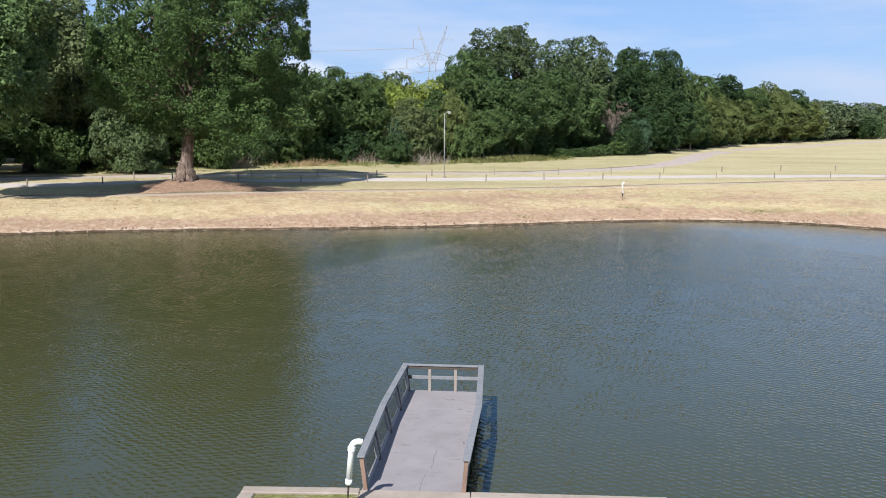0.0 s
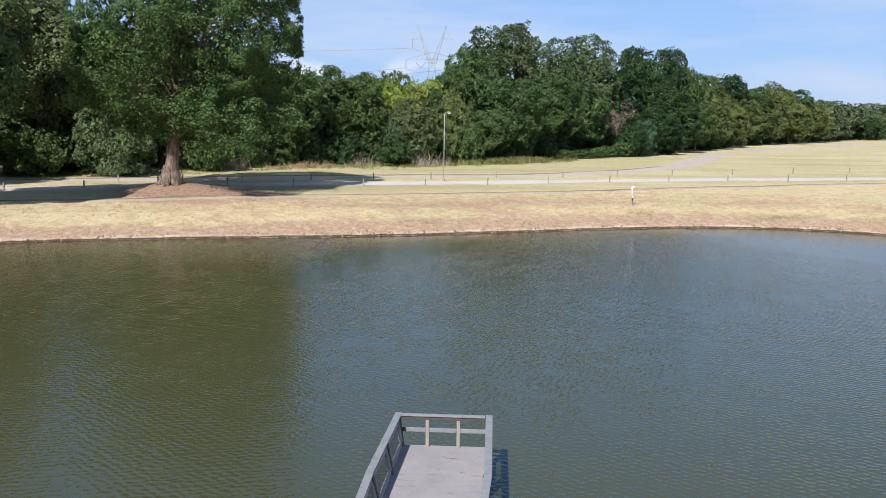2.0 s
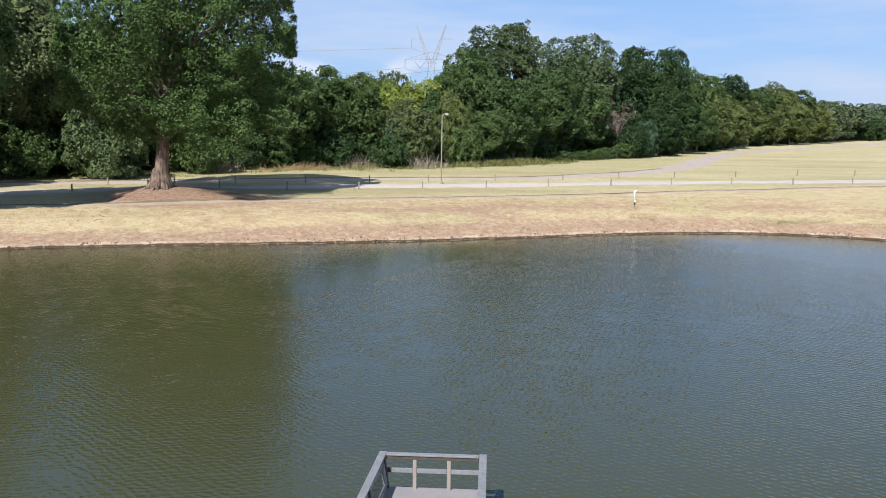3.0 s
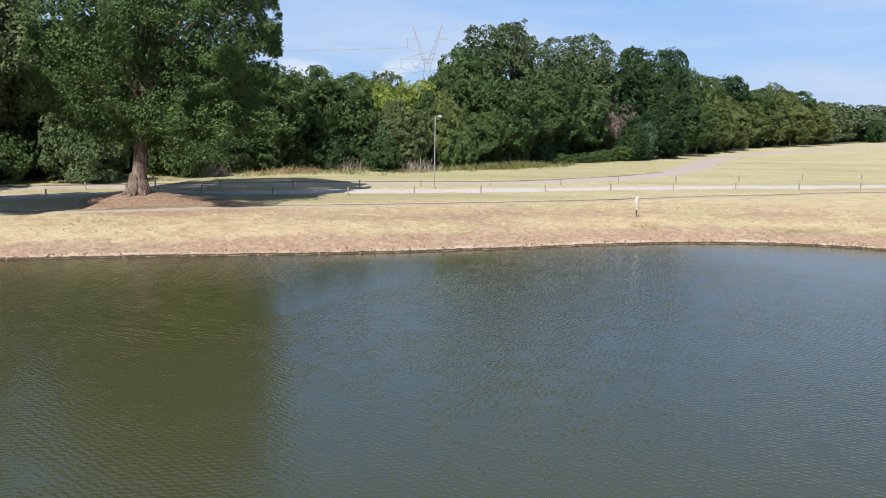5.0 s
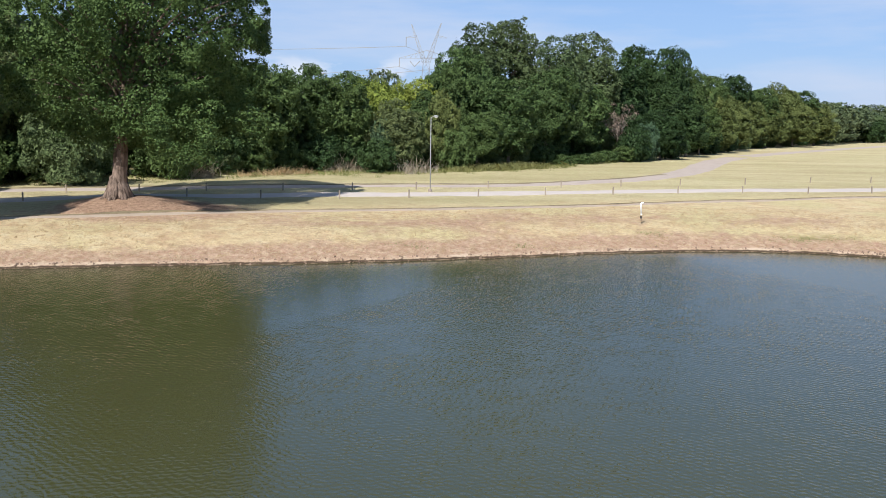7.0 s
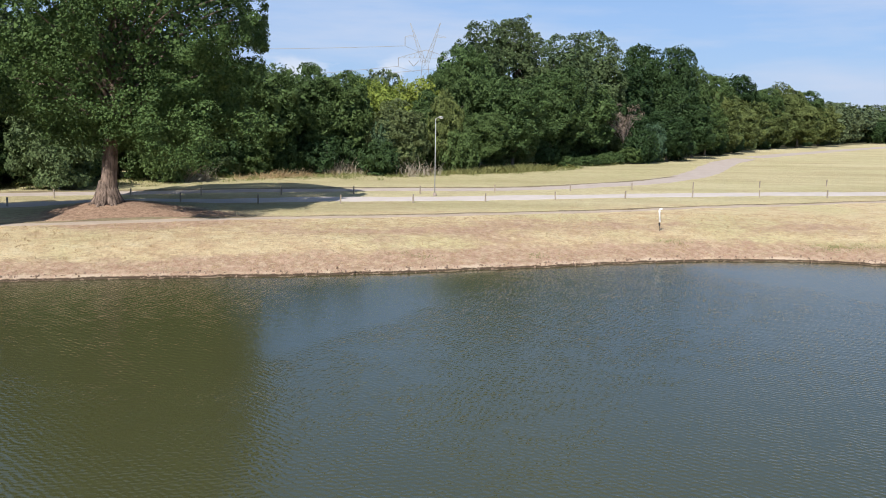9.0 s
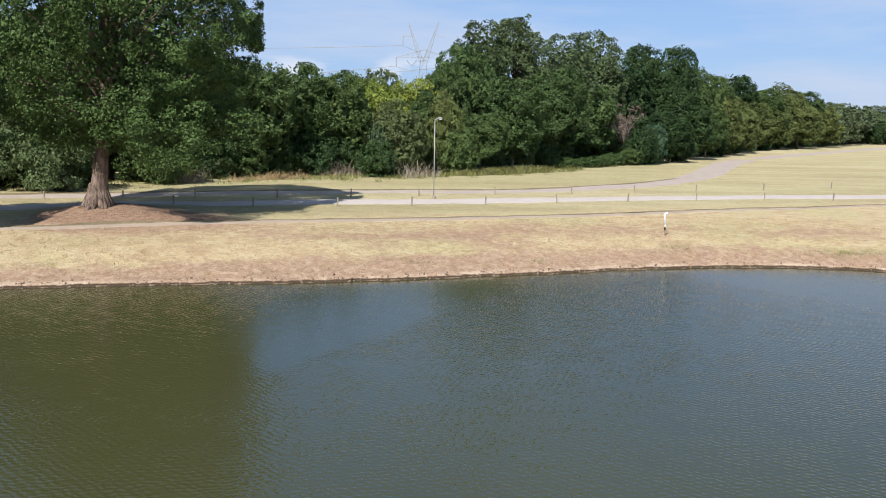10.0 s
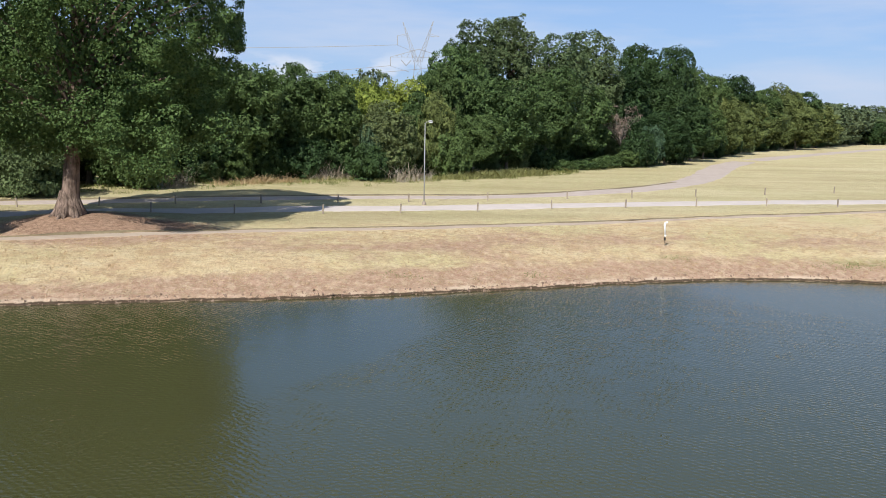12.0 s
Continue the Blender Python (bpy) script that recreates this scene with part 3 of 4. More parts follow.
strip("road", ROAD_X, ROAD_Y, 4.6, ROAD, 0.05, "pale worn park road between two rows of bollards")
strip("path", WALK_X, WALK_Y, lambda x: float(np.interp(x, [2, 14, 22, 28, 41, 54, 66, 144], [3.6, 4.0, 4.9, 5.0, 5.4, 5.8, 5.8, 6.0])), PATH_MAT, 0.045, "pale gravel path curving away along the trees")
strip("footpath", TRAIL_X, TRAIL_Y, lambda x: 1.55 - 0.3 * min(1, max(0, (x + 5) / 25)), TRAIL, 0.03, "narrow trodden dirt trail in dry grass", 0.18)
# thin darker strip along the far edge of the trail
strip("trail_edge", TRAIL_X, [y + 1.0 for y in TRAIL_Y], lambda x: 0.5 + 0.16 * math.sin(x * 0.7) + 0.13 * math.sin(x * 1.9), DARK_STRIP, 0.05, "ragged dark strip beside the dirt trail", 0.14)


# the same darker colour along the far edge of the gravel path
strip("path_edge", WALK_X, [y + 2.9 for y in WALK_Y], lambda x: 1.2 + 0.3 * math.sin(x * 0.6), DARK_STRIP, 0.05, "ragged dark strip beside the gravel path", 0.16, -90, 33)


# ---- trees ----
def leaf_mesh(rng, p, out, size, outward=0.75):
    """One small bent three-cornered leaf spray at each place, turned roughly outwards."""
    n = len(p)
    nor = outward * out + rng.normal(size=(n, 3)) * 0.45 + np.array([0, 0, 0.32])
    nor /= np.linalg.norm(nor, axis=1)[:, None]
    a = np.cross(nor, rng.normal(size=(n, 3)))
    a /= np.linalg.norm(a, axis=1)[:, None]
    b = np.cross(nor, a)
    s = size * (0.55 + 0.9 * rng.random(n))
    la, lb = (s * 0.62)[:, None] * a, (s * (0.30 + 0.16 * rng.random(n)))[:, None] * b
    bend = (s * 0.12)[:, None] * nor
    v = np.stack([p - la, p + 0.6 * la + 1.25 * lb + bend, p + 0.6 * la - 1.25 * lb + bend], 1)
    return v.reshape(-1, 3)


def puff_leaves(rng, centres, radii, count, flat=0.8):
    """Places through the shells of round clumps, more above than below, and the way out of the clump."""
    n = len(centres) * count
    c, r = np.repeat(centres, count, 0), np.repeat(radii, count)
    u = rng.normal(size=(n, 3))
    u /= np.linalg.norm(u, axis=1)[:, None]
    u[:, 2] = np.where((u[:, 2] < -0.05) & (rng.random(n) < 0.58), -u[:, 2], u[:, 2])
    rad = r * (0.50 + 0.58 * rng.random(n) ** 0.7) * np.where(rng.random(n) < 0.06, 1.2, 1.0)
    return c + u * rad[:, None] * np.array([1, 1, flat]), u


def cloud_noise(rng):
    """A smooth random field of three dimensions, from 0 to 1, that repeats every 16 units."""
    g = rng.random((16, 16, 16))

    def at(p):
        f = np.floor(p)
        u = p - f
        u = u * u * (3 - 2 * u)
        i0 = f.astype(int) % 16
        i1 = (i0 + 1) % 16
        total = 0
        for cx in (0, 1):
            for cy in (0, 1):
                for cz in (0, 1):
                    w = (u[:, 0] if cx else 1 - u[:, 0]) * (u[:, 1] if cy else 1 - u[:, 1]) * (u[:, 2] if cz else 1 - u[:, 2])
                    total = total + w * g[(i1 if cx else i0)[:, 0], (i1 if cy else i0)[:, 1], (i1 if cz else i0)[:, 2]]
        return total

    return at


def crown_leaves(rng, base, top, radius, count, low=0.6, square=2.3, rough=1.0, front=1.0, clump=1.7, gaps=0.5, shell=1.0, inside=0.24):
    """Places of leaves in the outer layer of a lumpy crown, gathered in sprays with hollows between."""
    mid, half = base + (top - base) * 0.46, (top - base) * 0.54
    field, shape = cloud_noise(rng), cloud_noise(rng)
    got, ways, wide, n = [], [], [], 0
    while n < count:
        m = count * 4
        d = rng.normal(size=(m, 3))
        d /= np.linalg.norm(d, axis=1)[:, None]
        ring = np.hypot(d[:, 0], d[:, 1])
        down = np.where(d[:, 2] < 0, half * 0.85, half)
        r = ((ring / radius) ** square + (np.abs(d[:, 2]) / down) ** square) ** (-1 / square)
        r *= np.where(d[:, 2] < 0, low + (1 - low) * (1 + d[:, 2]), 1.0) ** 0.5
        r *= 1 + rough * 0.42 * (shape(d * 1.9 + 5) - 0.5)
        e = d * r[:, None]
        r += rough * 1.25 * clump * (0.24 - np.abs(2 * shape(e / (1.25 * clump) + 9) - 1)) * 0.8
        # inner leaves, oversized below, are added to block light and darken the hollows
        inner = rng.random(m) < inside
        depth = np.where(inner, shell * 1.1 + rng.random(m) * 0.5 * r, shell * (rng.exponential(0.6, m) - 0.25))
        even = rng.random(m) < (r / r.max()) ** 2
        p = d * np.maximum(r - depth, 0.1)[:, None]
        p[:, 1] = np.where(p[:, 1] < 0, p[:, 1] * front, p[:, 1])
        p[:, 2] += mid
        q = p / np.array([clump, clump, clump * 0.7]) + 7
        thick = field(q) * 0.74 + field(q * 2.6 + 4) * 0.26
        keep = (rng.random(m) < np.where(inner, 0.5, np.clip((thick - gaps + 0.05) / 0.09, 0.006, 1))) & (p[:, 2] > 0.15) & even
        got.append(p[keep])
        ways.append(d[keep])
        wide.append(np.where(inner, 2.1, 1.0)[keep])
        n += int(keep.sum())
    p, d, w = np.concatenate(got)[:count], np.concatenate(ways)[:count], np.concatenate(wide)[:count]
    # leaves face away from the middle of their spray
    q = p / np.array([clump, clump, clump * 0.7]) + 7
    slope = np.stack([field(q - 0.12 * e) - field(q + 0.12 * e) for e in np.eye(3)], 1)
    slope /= np.maximum(np.linalg.norm(slope, axis=1), 1e-6)[:, None]
    return p, 0.55 * d + 0.85 * slope, w


def limbs(rng, bm, trunk_r, fork, puffs, count, lean=(0, 0), sides=7, flare=1.0):
    """A tapered trunk with limbs that reach for some of the puffs."""
    top = puffs[:, 2].max()
    spine = [Vector((lean[0] * t + 0.12 * math.sin(3 * t), lean[1] * t, t * top * 0.8)) for t in (0, 0.04, 0.1, 0.2, 0.35, 0.55, 0.75, 1)]
    rr = [1 + 0.75 * flare, 1 + 0.25 * flare, 1.0, 0.92, 0.78, 0.5, 0.25, 0.06]
    tube(bm, spine, [trunk_r * r for r in rr], sides + 3)
    for i in rng.choice(len(puffs), min(count, len(puffs)), replace=False):
        end = Vector(puffs[i])
        t = min(0.85, max(fork / (top * 0.8), (end.z / (top * 0.8)) * 0.55))
        start = Vector((lean[0] * t + 0.12 * math.sin(3 * t), lean[1] * t, t * top * 0.8))
        midp = start.lerp(end, 0.5) + Vector((rng.normal() * 0.3, rng.normal() * 0.3, 0.12 * (end - start).length))
        r0 = trunk_r * 0.42 * (1 - 0.6 * t)
        tube(bm, [start, start.lerp(midp, 0.5), midp, midp.lerp(end, 0.6), end], [r0, r0 * 0.8, r0 * 0.6, r0 * 0.35, r0 * 0.12], 5, False)
    return bm


def make_tree(name, seed, m, height_, radius, base, leaf, bark, label, count, size, trunk_r=None, group="", low=0.6, limb_count=14, extra=None, square=2.3, rough=1.0, front=1.0, shift=0.0, clump=1.7, gaps=0.5, shell=1.0, arch=False, inside=0.24, hole=None, back=0.0):
    rng = np.random.default_rng(seed)
    tree = thing(name, m, label, "bush" if "bush" in name else "tree", group)
    p, d, wide = crown_leaves(rng, base, height_, radius, count, low, square, rough, front, clump, gaps, shell, inside)
    p[:, 0] += shift
    if back:
        p[:, 1] = np.where(p[:, 1] > 0, p[:, 1] * 1.35, p[:, 1]) + back
        p[:, 0] -= 0.33 * back
        p[:, 2] *= 1.04
    if extra is not None:
        pe, de = puff_leaves(rng, extra[:, :3], extra[:, 3], 260)
        p, d, wide = np.concatenate([p, pe]), np.concatenate([d, de]), np.concatenate([wide, np.ones(len(pe))])
    if arch:
        clear = (p[:, 1] < 0) & (np.abs(p[:, 0] + 1.6) < 2.9) & (p[:, 2] < 2.4 - 0.95 * p[:, 1])
        p, d, wide = p[~clear], d[~clear], wide[~clear]
    high = p[p[:, 2] > base + 0.22 * (height_ - base)]
    ends = high[rng.choice(len(high), 240)] * np.array([0.9, 0.9, 0.97])
    if hole is not None:
        hx, hz, hr = hole
        far = np.hypot(p[:, 0] - hx, (p[:, 2] - hz) * 0.8) + 0.35 * rng.normal(size=len(p))
        p, d, wide = p[far > hr], d[far > hr], wide[far > hr]
    bm = limbs(rng, bmesh.new(), trunk_r or height_ * 0.018, max(base * (0.9 if extra is None else 1.35), height_ * 0.15), ends, limb_count, (1.3, 0) if extra is not None else (0, 0), flare=0.95 if extra is not None else 1.0)
    part("trunk", bm, bark, tree, "", True)
    v = leaf_mesh(rng, p, d, size * wide)
    mesh_part("crown", raw_mesh("crown", v, np.arange(len(v)).reshape(-1, 3)), leaf, tree)
    return tree


PROTOS = {}
KIND = {
    # seed, height, radius, bare stem, leaves, number of leaves, leaf size, low, roughness, clump, gaps
    "broad": (11, 16, 6.2, 1.5, "elm", 25000, 0.28, 0.80, 1.0, 1.9, 0.53),
    "tall": (12, 20, 5.4, 2.6, "tall", 24000, 0.26, 0.80, 1.0, 2.1, 0.54),
    "dark": (13, 18, 6.2, 1.6, "deep", 25000, 0.29, 0.80, 1.0, 1.9, 0.53),
    "grey": (14, 15, 5.6, 1.2, "hack", 21000, 0.27, 0.85, 1.0, 1.7, 0.53),
    "yellow": (15, 12, 4.6, 1.0, "yellow", 18000, 0.25, 0.90, 1.0, 1.6, 0.53),
    "olive": (16, 13, 5.4, 1.0, "olive", 20000, 0.29, 0.90, 1.0, 1.8, 0.53),
    "far": (17, 15, 6.6, 0.4, "far", 6000, 0.55, 0.95, 1.0, 2.2, 0.50),
    "back": (22, 16, 6.2, 0.8, "elm", 5000, 0.55, 0.95, 0.9, 2.0, 0.48),
    "blue_bush": (23, 4.4, 3.0, 0.1, "teal", 6000, 0.21, 1.0, 0.9, 1.0, 0.51),
    "bush": (18, 4.4, 3.2, 0.1, "elm", 6500, 0.22, 1.0, 0.9, 1.0, 0.51),
    "grey_bush": (19, 5.0, 3.2, 0.1, "vine", 17000, 0.125, 1.0, 0.9, 1.0, 0.53),
    "dark_bush": (20, 4.0, 3.0, 0.1, "deep", 6000, 0.22, 1.0, 0.9, 1.0, 0.51),
}
TREE_LABEL = {
    "broad": "leafy mid-green woodland tree with a rounded crown", "tall": "tall open-crowned woodland tree above its neighbours",
    "dark": "dense dark green tree at the wood's edge", "grey": "grey-green tree with small dull leaves",
    "yellow": "yellow-green tree catching the sun", "olive": "olive-green tree in full sun at the wood's edge",
    "far": "distant hazy green tree of the wood", "back": "green tree deeper in the wood", "bush": "green bush at the foot of the wood", "blue_bush": "blue-green bush at the foot of the wood",
    "grey_bush": "pale grey-green vine-covered bush at the wood's edge", "dark_bush": "low dark green shrub under the trees",
}


def plant(kind, x, y, h, r, turn, label=""):
    """A tree of a kind, h high and r in radius, standing on the ground at x, y."""
    seed, h0, r0, bare, leaf, count, size, low, rough, clump, gaps = KIND[kind]
    m = pose(x, y, height(x, y) - 0.05, 0, 0, turn) @ Matrix.Diagonal((r / r0, r / r0, h / h0, 1))
    if kind not in PROTOS:
        name = "bush" if "bush" in kind else "tree"
        PROTOS[kind] = make_tree(name, seed, m, h0, r0, bare, LEAF[leaf], BARK_GREY, TREE_LABEL[kind], count, size, None, "bushes along the wood" if name == "bush" else "trees of the wood", low, 34 if kind == "tall" else 14, rough=rough, clump=clump, gaps=gaps, shell=min(1.0, r0 / 5))
        return PROTOS[kind]
    ob = copy_thing(PROTOS[kind], m)
    ob.scale = (r / r0, r / r0, h / h0)
    return ob


# the great oak on its mound
orng = np.random.default_rng(5)
a = np.linspace(0, 6.28 * 5, 90)
skirt = np.stack([1.5 + 10.4 * np.cos(a) * (0.30 + 0.70 * orng.random(90) ** 0.6), 1.5 + 8.0 * np.sin(a) * (0.45 + 0.5 * orng.random(90)), 5.3 + 4.6 * orng.random(90), 1.1 + 0.6 * orng.random(90)], 1)
drape = np.stack([orng.uniform(3.5, 9.6, 34), orng.uniform(-6.5, 3.0, 34), 3.3 + 4.2 * orng.random(34), 0.7 + 0.5 * orng.random(34)], 1)
apron = np.stack([orng.uniform(-6, 6, 22), orng.uniform(-2.6, 0.6, 22), 4.4 + 1.9 * orng.random(22), 0.95 + 0.4 * orng.random(22)], 1)
skirt = np.concatenate([skirt, drape, apron]) + np.array([-0.3, 0, 0, 0])
oak = make_tree("oak_tree", 7, pose(OAK[0], OAK[1], height(*OAK) - 0.1), 23.5, 10.2, 4.4, LEAF["oak"], BARK, "great spreading oak with flared roots on a bare mound", 230000, 0.155, 0.62, "", 0.9, 44, skirt, 2.7, 0.58, 0.98, 2.1, 2.0, 0.555, 1.2, True, 0.05, back=3.2)
for k in range(16):
    a = k * 0.393 + 0.3 * orng.random()
    reach = 0.3 + 0.6 * orng.random()
    ca, sa = math.cos(a), math.sin(a)
    pts = []
    for q, lift in ((0.40, 1.7), (0.60, 0.75), (0.84, 0.28), (0.84 + 0.5 * reach, 0.02), (0.84 + reach, -0.18)):
        gx_, gy_ = OAK[0] + ca * q, OAK[1] + sa * q
        pts.append((ca * q, sa * q, height(gx_, gy_) - height(*OAK) + 0.1 + lift))
    part("root", tube(bmesh.new(), pts, [0.24, 0.33, 0.30, 0.17, 0.05], 7), BARK, oak, "", True)

# big neighbours of the oak
make_tree("shade_tree", 8, pose(-41.0, 81.5, height(-41.0, 81.5) - 0.1), 22.0, 6.6, 6.0, LEAF["park"], BARK_GREY, "mid-green shade tree beside the park road", 46000, 0.24, 0.36, "", 0.85, 18)
# out of view, added only to throw its shadow on the wood's edge
make_tree("shade_tree", 10, pose(-53.5, 97.0, height(-53.5, 97.0) - 0.1), 15.5, 6.2, 4.0, LEAF["park"], BARK_GREY, "unseen mid-green tree added to cast shade beside the wood", 30000, 0.28, 0.4, "", 0.85, 18)
make_tree("tall_tree", 9, pose(-52.6, 117.9, height(-52.6, 117.9) - 0.1), 24.4, 9.0, 3.0, LEAF["hack"], BARK_GREY, "very large dull green tree at the edge of the wood", 62000, 0.29, 0.5, "", 0.9, 20, None, 2.6, 0.8, clump=2.0)

make_tree("tree", 24, pose(12.2, 182.8, height(12.2, 182.8) - 0.05), 23.6, 5.5, 3.0, LEAF["tall"], BARK, "tallest tree of the wood with a gap that shows its fork", 28000, 0.28, 0.5, "trees of the wood", 0.8, 40, clump=2.1, gaps=0.53, hole=(-1.2, 15.6, 1.7))

# the wood: kind, x, y, height, radius, turn
WOOD_LEFT = [
    ("grey", -63.7, 113.7, 16.9, 6.3, 10), ("dark", -46.5, 124.7, 18.2, 6.9, 70), ("broad", -38.6, 131.6, 17.3, 6.5, 130), ("broad", -30.5, 138.8, 15.5, 6.1, 200), ("dark_bush", -46.1, 120.3, 7.0, 4.2, 15),
    ("grey_bush", -39.1, 116.0, 8.4, 4.6, 80), ("bush", -31.4, 128.2, 6.2, 3.4, 150), ("broad", -51.7, 114.4, 8.4, 4.6, 40), ("broad", -52.5, 142.7, 19.9, 7.3, 90), ("broad", -23.7, 142.9, 14.1, 5.3, 300),
    ("broad", -19.1, 151.2, 14.2, 5.1, 20), ("bush", -48.3, 114.1, 5.6, 3.7, 200), ("bush", -39.5, 120.5, 4.7, 3.4, 20), ("bush", -56.1, 109.5, 5.6, 3.7, 120), ("bush", -34.6, 130.8, 6.4, 3.6, 0),
    ("dark_bush", -28.3, 139.2, 5.7, 3.8, 90), ("dark_bush", -42.6, 131.1, 6.1, 3.7, 50), ("dark_bush", -50.0, 127.1, 6.1, 4.1, 210),
]
WOOD_MID = [
    ("broad", -14.9, 152.6, 13.4, 4.8, 50), ("yellow", -9.7, 158.8, 13.2, 4.4, 0), ("grey", -6.3, 151.0, 9.4, 4.0, 110), ("yellow", -4.8, 164.3, 13.7, 4.5, 140), ("broad", -13.0, 174.9, 13.7, 5.7, 220),
    ("far", -12.2, 199.3, 16.2, 4.8, 0), ("olive", -0.0, 156.6, 10.7, 2.6, 260), ("broad", 0.3, 167.5, 15.1, 4.1, 30), ("broad", -2.0, 159.4, 11.4, 3.5, 210), ("broad", 2.7, 171.8, 18.5, 5.1, 170),
    ("tall", 6.2, 180.1, 22.4, 5.5, 60), ("broad", 10.6, 167.8, 13.6, 5.5, 310), ("broad", 5.3, 159.1, 8.4, 3.9, 95), ("bush", 2.3, 155.5, 5.9, 3.1, 15),
]
WOOD_RIGHT = [
    ("broad", 17.6, 179.3, 15.7, 5.5, 75), ("tall", 21.0, 192.5, 21.6, 5.6, 240), ("tall", 28.6, 208.3, 23.4, 6.4, 20), ("broad", 25.1, 193.3, 14.3, 5.5, 190), ("dark", 30.7, 207.2, 12.8, 5.0, 40),
    ("dark", 36.9, 214.1, 18.1, 6.2, 280), ("dark", 43.1, 227.5, 23.4, 6.3, 130), ("dark", 49.5, 231.5, 23.5, 5.7, 10), ("dark", 45.8, 219.4, 14.5, 5.7, 340), ("broad", 56.4, 238.7, 19.6, 6.2, 220),
]
WOOD_FAR = [
    ("olive", 62.4, 250.1, 14.7, 6.2, 80), ("broad", 69.4, 269.9, 18.5, 6.8, 10), ("olive", 72.3, 265.0, 13.3, 6.2, 160), ("dark", 81.1, 288.0, 20.2, 6.9, 260), ("olive", 83.4, 287.1, 13.4, 6.7, 330),
    ("broad", 90.8, 299.4, 16.9, 7.0, 55), ("olive", 95.0, 299.0, 12.5, 6.4, 200), ("olive", 103.6, 320.1, 18.2, 7.7, 120), ("olive", 108.0, 313.2, 13.2, 6.9, 75), ("broad", 116.7, 336.2, 17.3, 8.0, 30),
    ("olive", 123.0, 335.0, 13.1, 7.2, 210), ("far", 132.7, 355.4, 15.0, 7.9, 0), ("far", 144.1, 371.7, 14.8, 8.2, 90),
]
for grove in (WOOD_LEFT, WOOD_MID, WOOD_RIGHT, WOOD_FAR):
    for kind, x, y, h, r, turn in grove:
        plant(kind, x, y, h, r, turn)

# trees behind, which close the wood
rng = np.random.default_rng(21)
EDGE_X = [-125.8, -67.7, -42.1, -19.5, -0.6, 16, 34.2, 55.2, 85, 117.8, 155.6, 224.6, 415.4, 1526]
EDGE_Y = [92.3, 124.5, 140, 157.1, 171.2, 186.8, 217.5, 249.9, 299.2, 345.1, 391.8, 506.5, 790.1, 2312.2]
SKY_X = [-150, -45, -20, -10, 2, 8, 30, 50, 60, 80, 100, 130, 150, 300]
SKY_H = [20, 18, 11.5, 10.5, 12, 14, 15, 17, 14, 14, 13, 12, 9.5, 12]
for row in range(2):
    x = -78.0 + row * 3
    while x < 170:
        y = float(np.interp(x, EDGE_X, EDGE_Y)) + 9 + row * 14 + rng.normal() * 2.4
        h = float(np.interp(x, SKY_X, SKY_H)) * (0.86 + 0.12 * rng.random())
        plant("back" if x < 60 else "far", x, y, h, 5.6 + 1.2 * rng.random(), 360 * rng.random())
        x += 8.5 + 2.5 * rng.random()
x = 155.0
while x < 620:
    y = float(np.interp(x, EDGE_X, EDGE_Y)) + rng.normal() * 2
    plant("far", x, y, (12.6 if x < 300 else 14.0) + 3.5 * rng.random(), 9.5 + 2.5 * rng.random(), 360 * rng.random())
    x += 7 + 0.02 * x + 3 * rng.random()

# bushes at the foot of the wood
for x, d in ((-52, -2), (-47, -3), (-42, -3), (-28, -7.5), (-24.5, -7), (-21, -6.5), (-9.5, -7.8), (-6, -8.6), (-2.5, -8.5), (0.8, -8.8), (4, -9.2), (8, -8.5), (12, -8), (16, -7.2), (20, -5), (23.5, -4), (27.5, -5), (31, -6), (35, -7.5), (39, -7), (43, -9), (47.5, -12), (51.5, -8), (56, -8.5), (62, -9), (68, -9), (75, -10), (82, -10), (90, -8), (98, -8), (107, -8), (118, -8), (128, -8)):
    y = float(np.interp(x, EDGE_X, EDGE_Y)) + 1.6 * d + rng.normal() * 0.8
    kind = ("bush", "dark_bush", "grey_bush", "bush")[int(rng.integers(4))]
    plant(kind, x, y, 2.6 + 2.4 * rng.random(), 2.0 + 1.2 * rng.random(), 360 * rng.random())


for x, y, h, r in ((23.7, 179.8, 1.6, 2.4), (26.7, 183.9, 1.8, 2.6), (29.8, 188.3, 2.0, 2.4), (20.1, 174.7, 1.7, 2.2), (33.0, 189.5, 2.8, 2.2)):
    plant("bush", x, y, h, r, 40 * x)
plant("blue_bush", 38.9, 197.2, 7.2, 2.3, 75)
for kind, x, y, h, r in (("dark_bush", 35.6, 191.6, 6.0, 3.0), ("dark", 42.4, 202.0, 9.6, 3.9), ("dark_bush", 45.4, 205.4, 5.0, 3.0), ("dark", 51.5, 218.5, 11.0, 4.6), ("broad", 57.7, 231.6, 11.0, 4.6), ("dark_bush", 61.2, 237.8, 5.0, 3.4), ("olive", 65.2, 246.6, 11.0, 5.0), ("dark_bush", 69.4, 254.0, 5.0, 3.4), ("olive", 73.8, 264.0, 11.4, 5.3)):
    plant(kind, x, y, h, r, 55 * x)
plant("blue_bush", -7.9, 150.0, 7.4, 2.2, 30)
for x, y, h, r in ((-8.6, 146.6, 4.4, 2.6), (-17.3, 148.0, 5.2, 3.2), (-21.6, 145.6, 4.8, 3.0), (-13.4, 151.0, 4.6, 2.8)):
    plant("dark_bush", x, y, h, r, 50 * x)
plant("grey_bush", 182.7, 415, 10.5, 8.1, 70)
plant("dark_bush", 169.3, 394, 8.1, 6.8, 130)

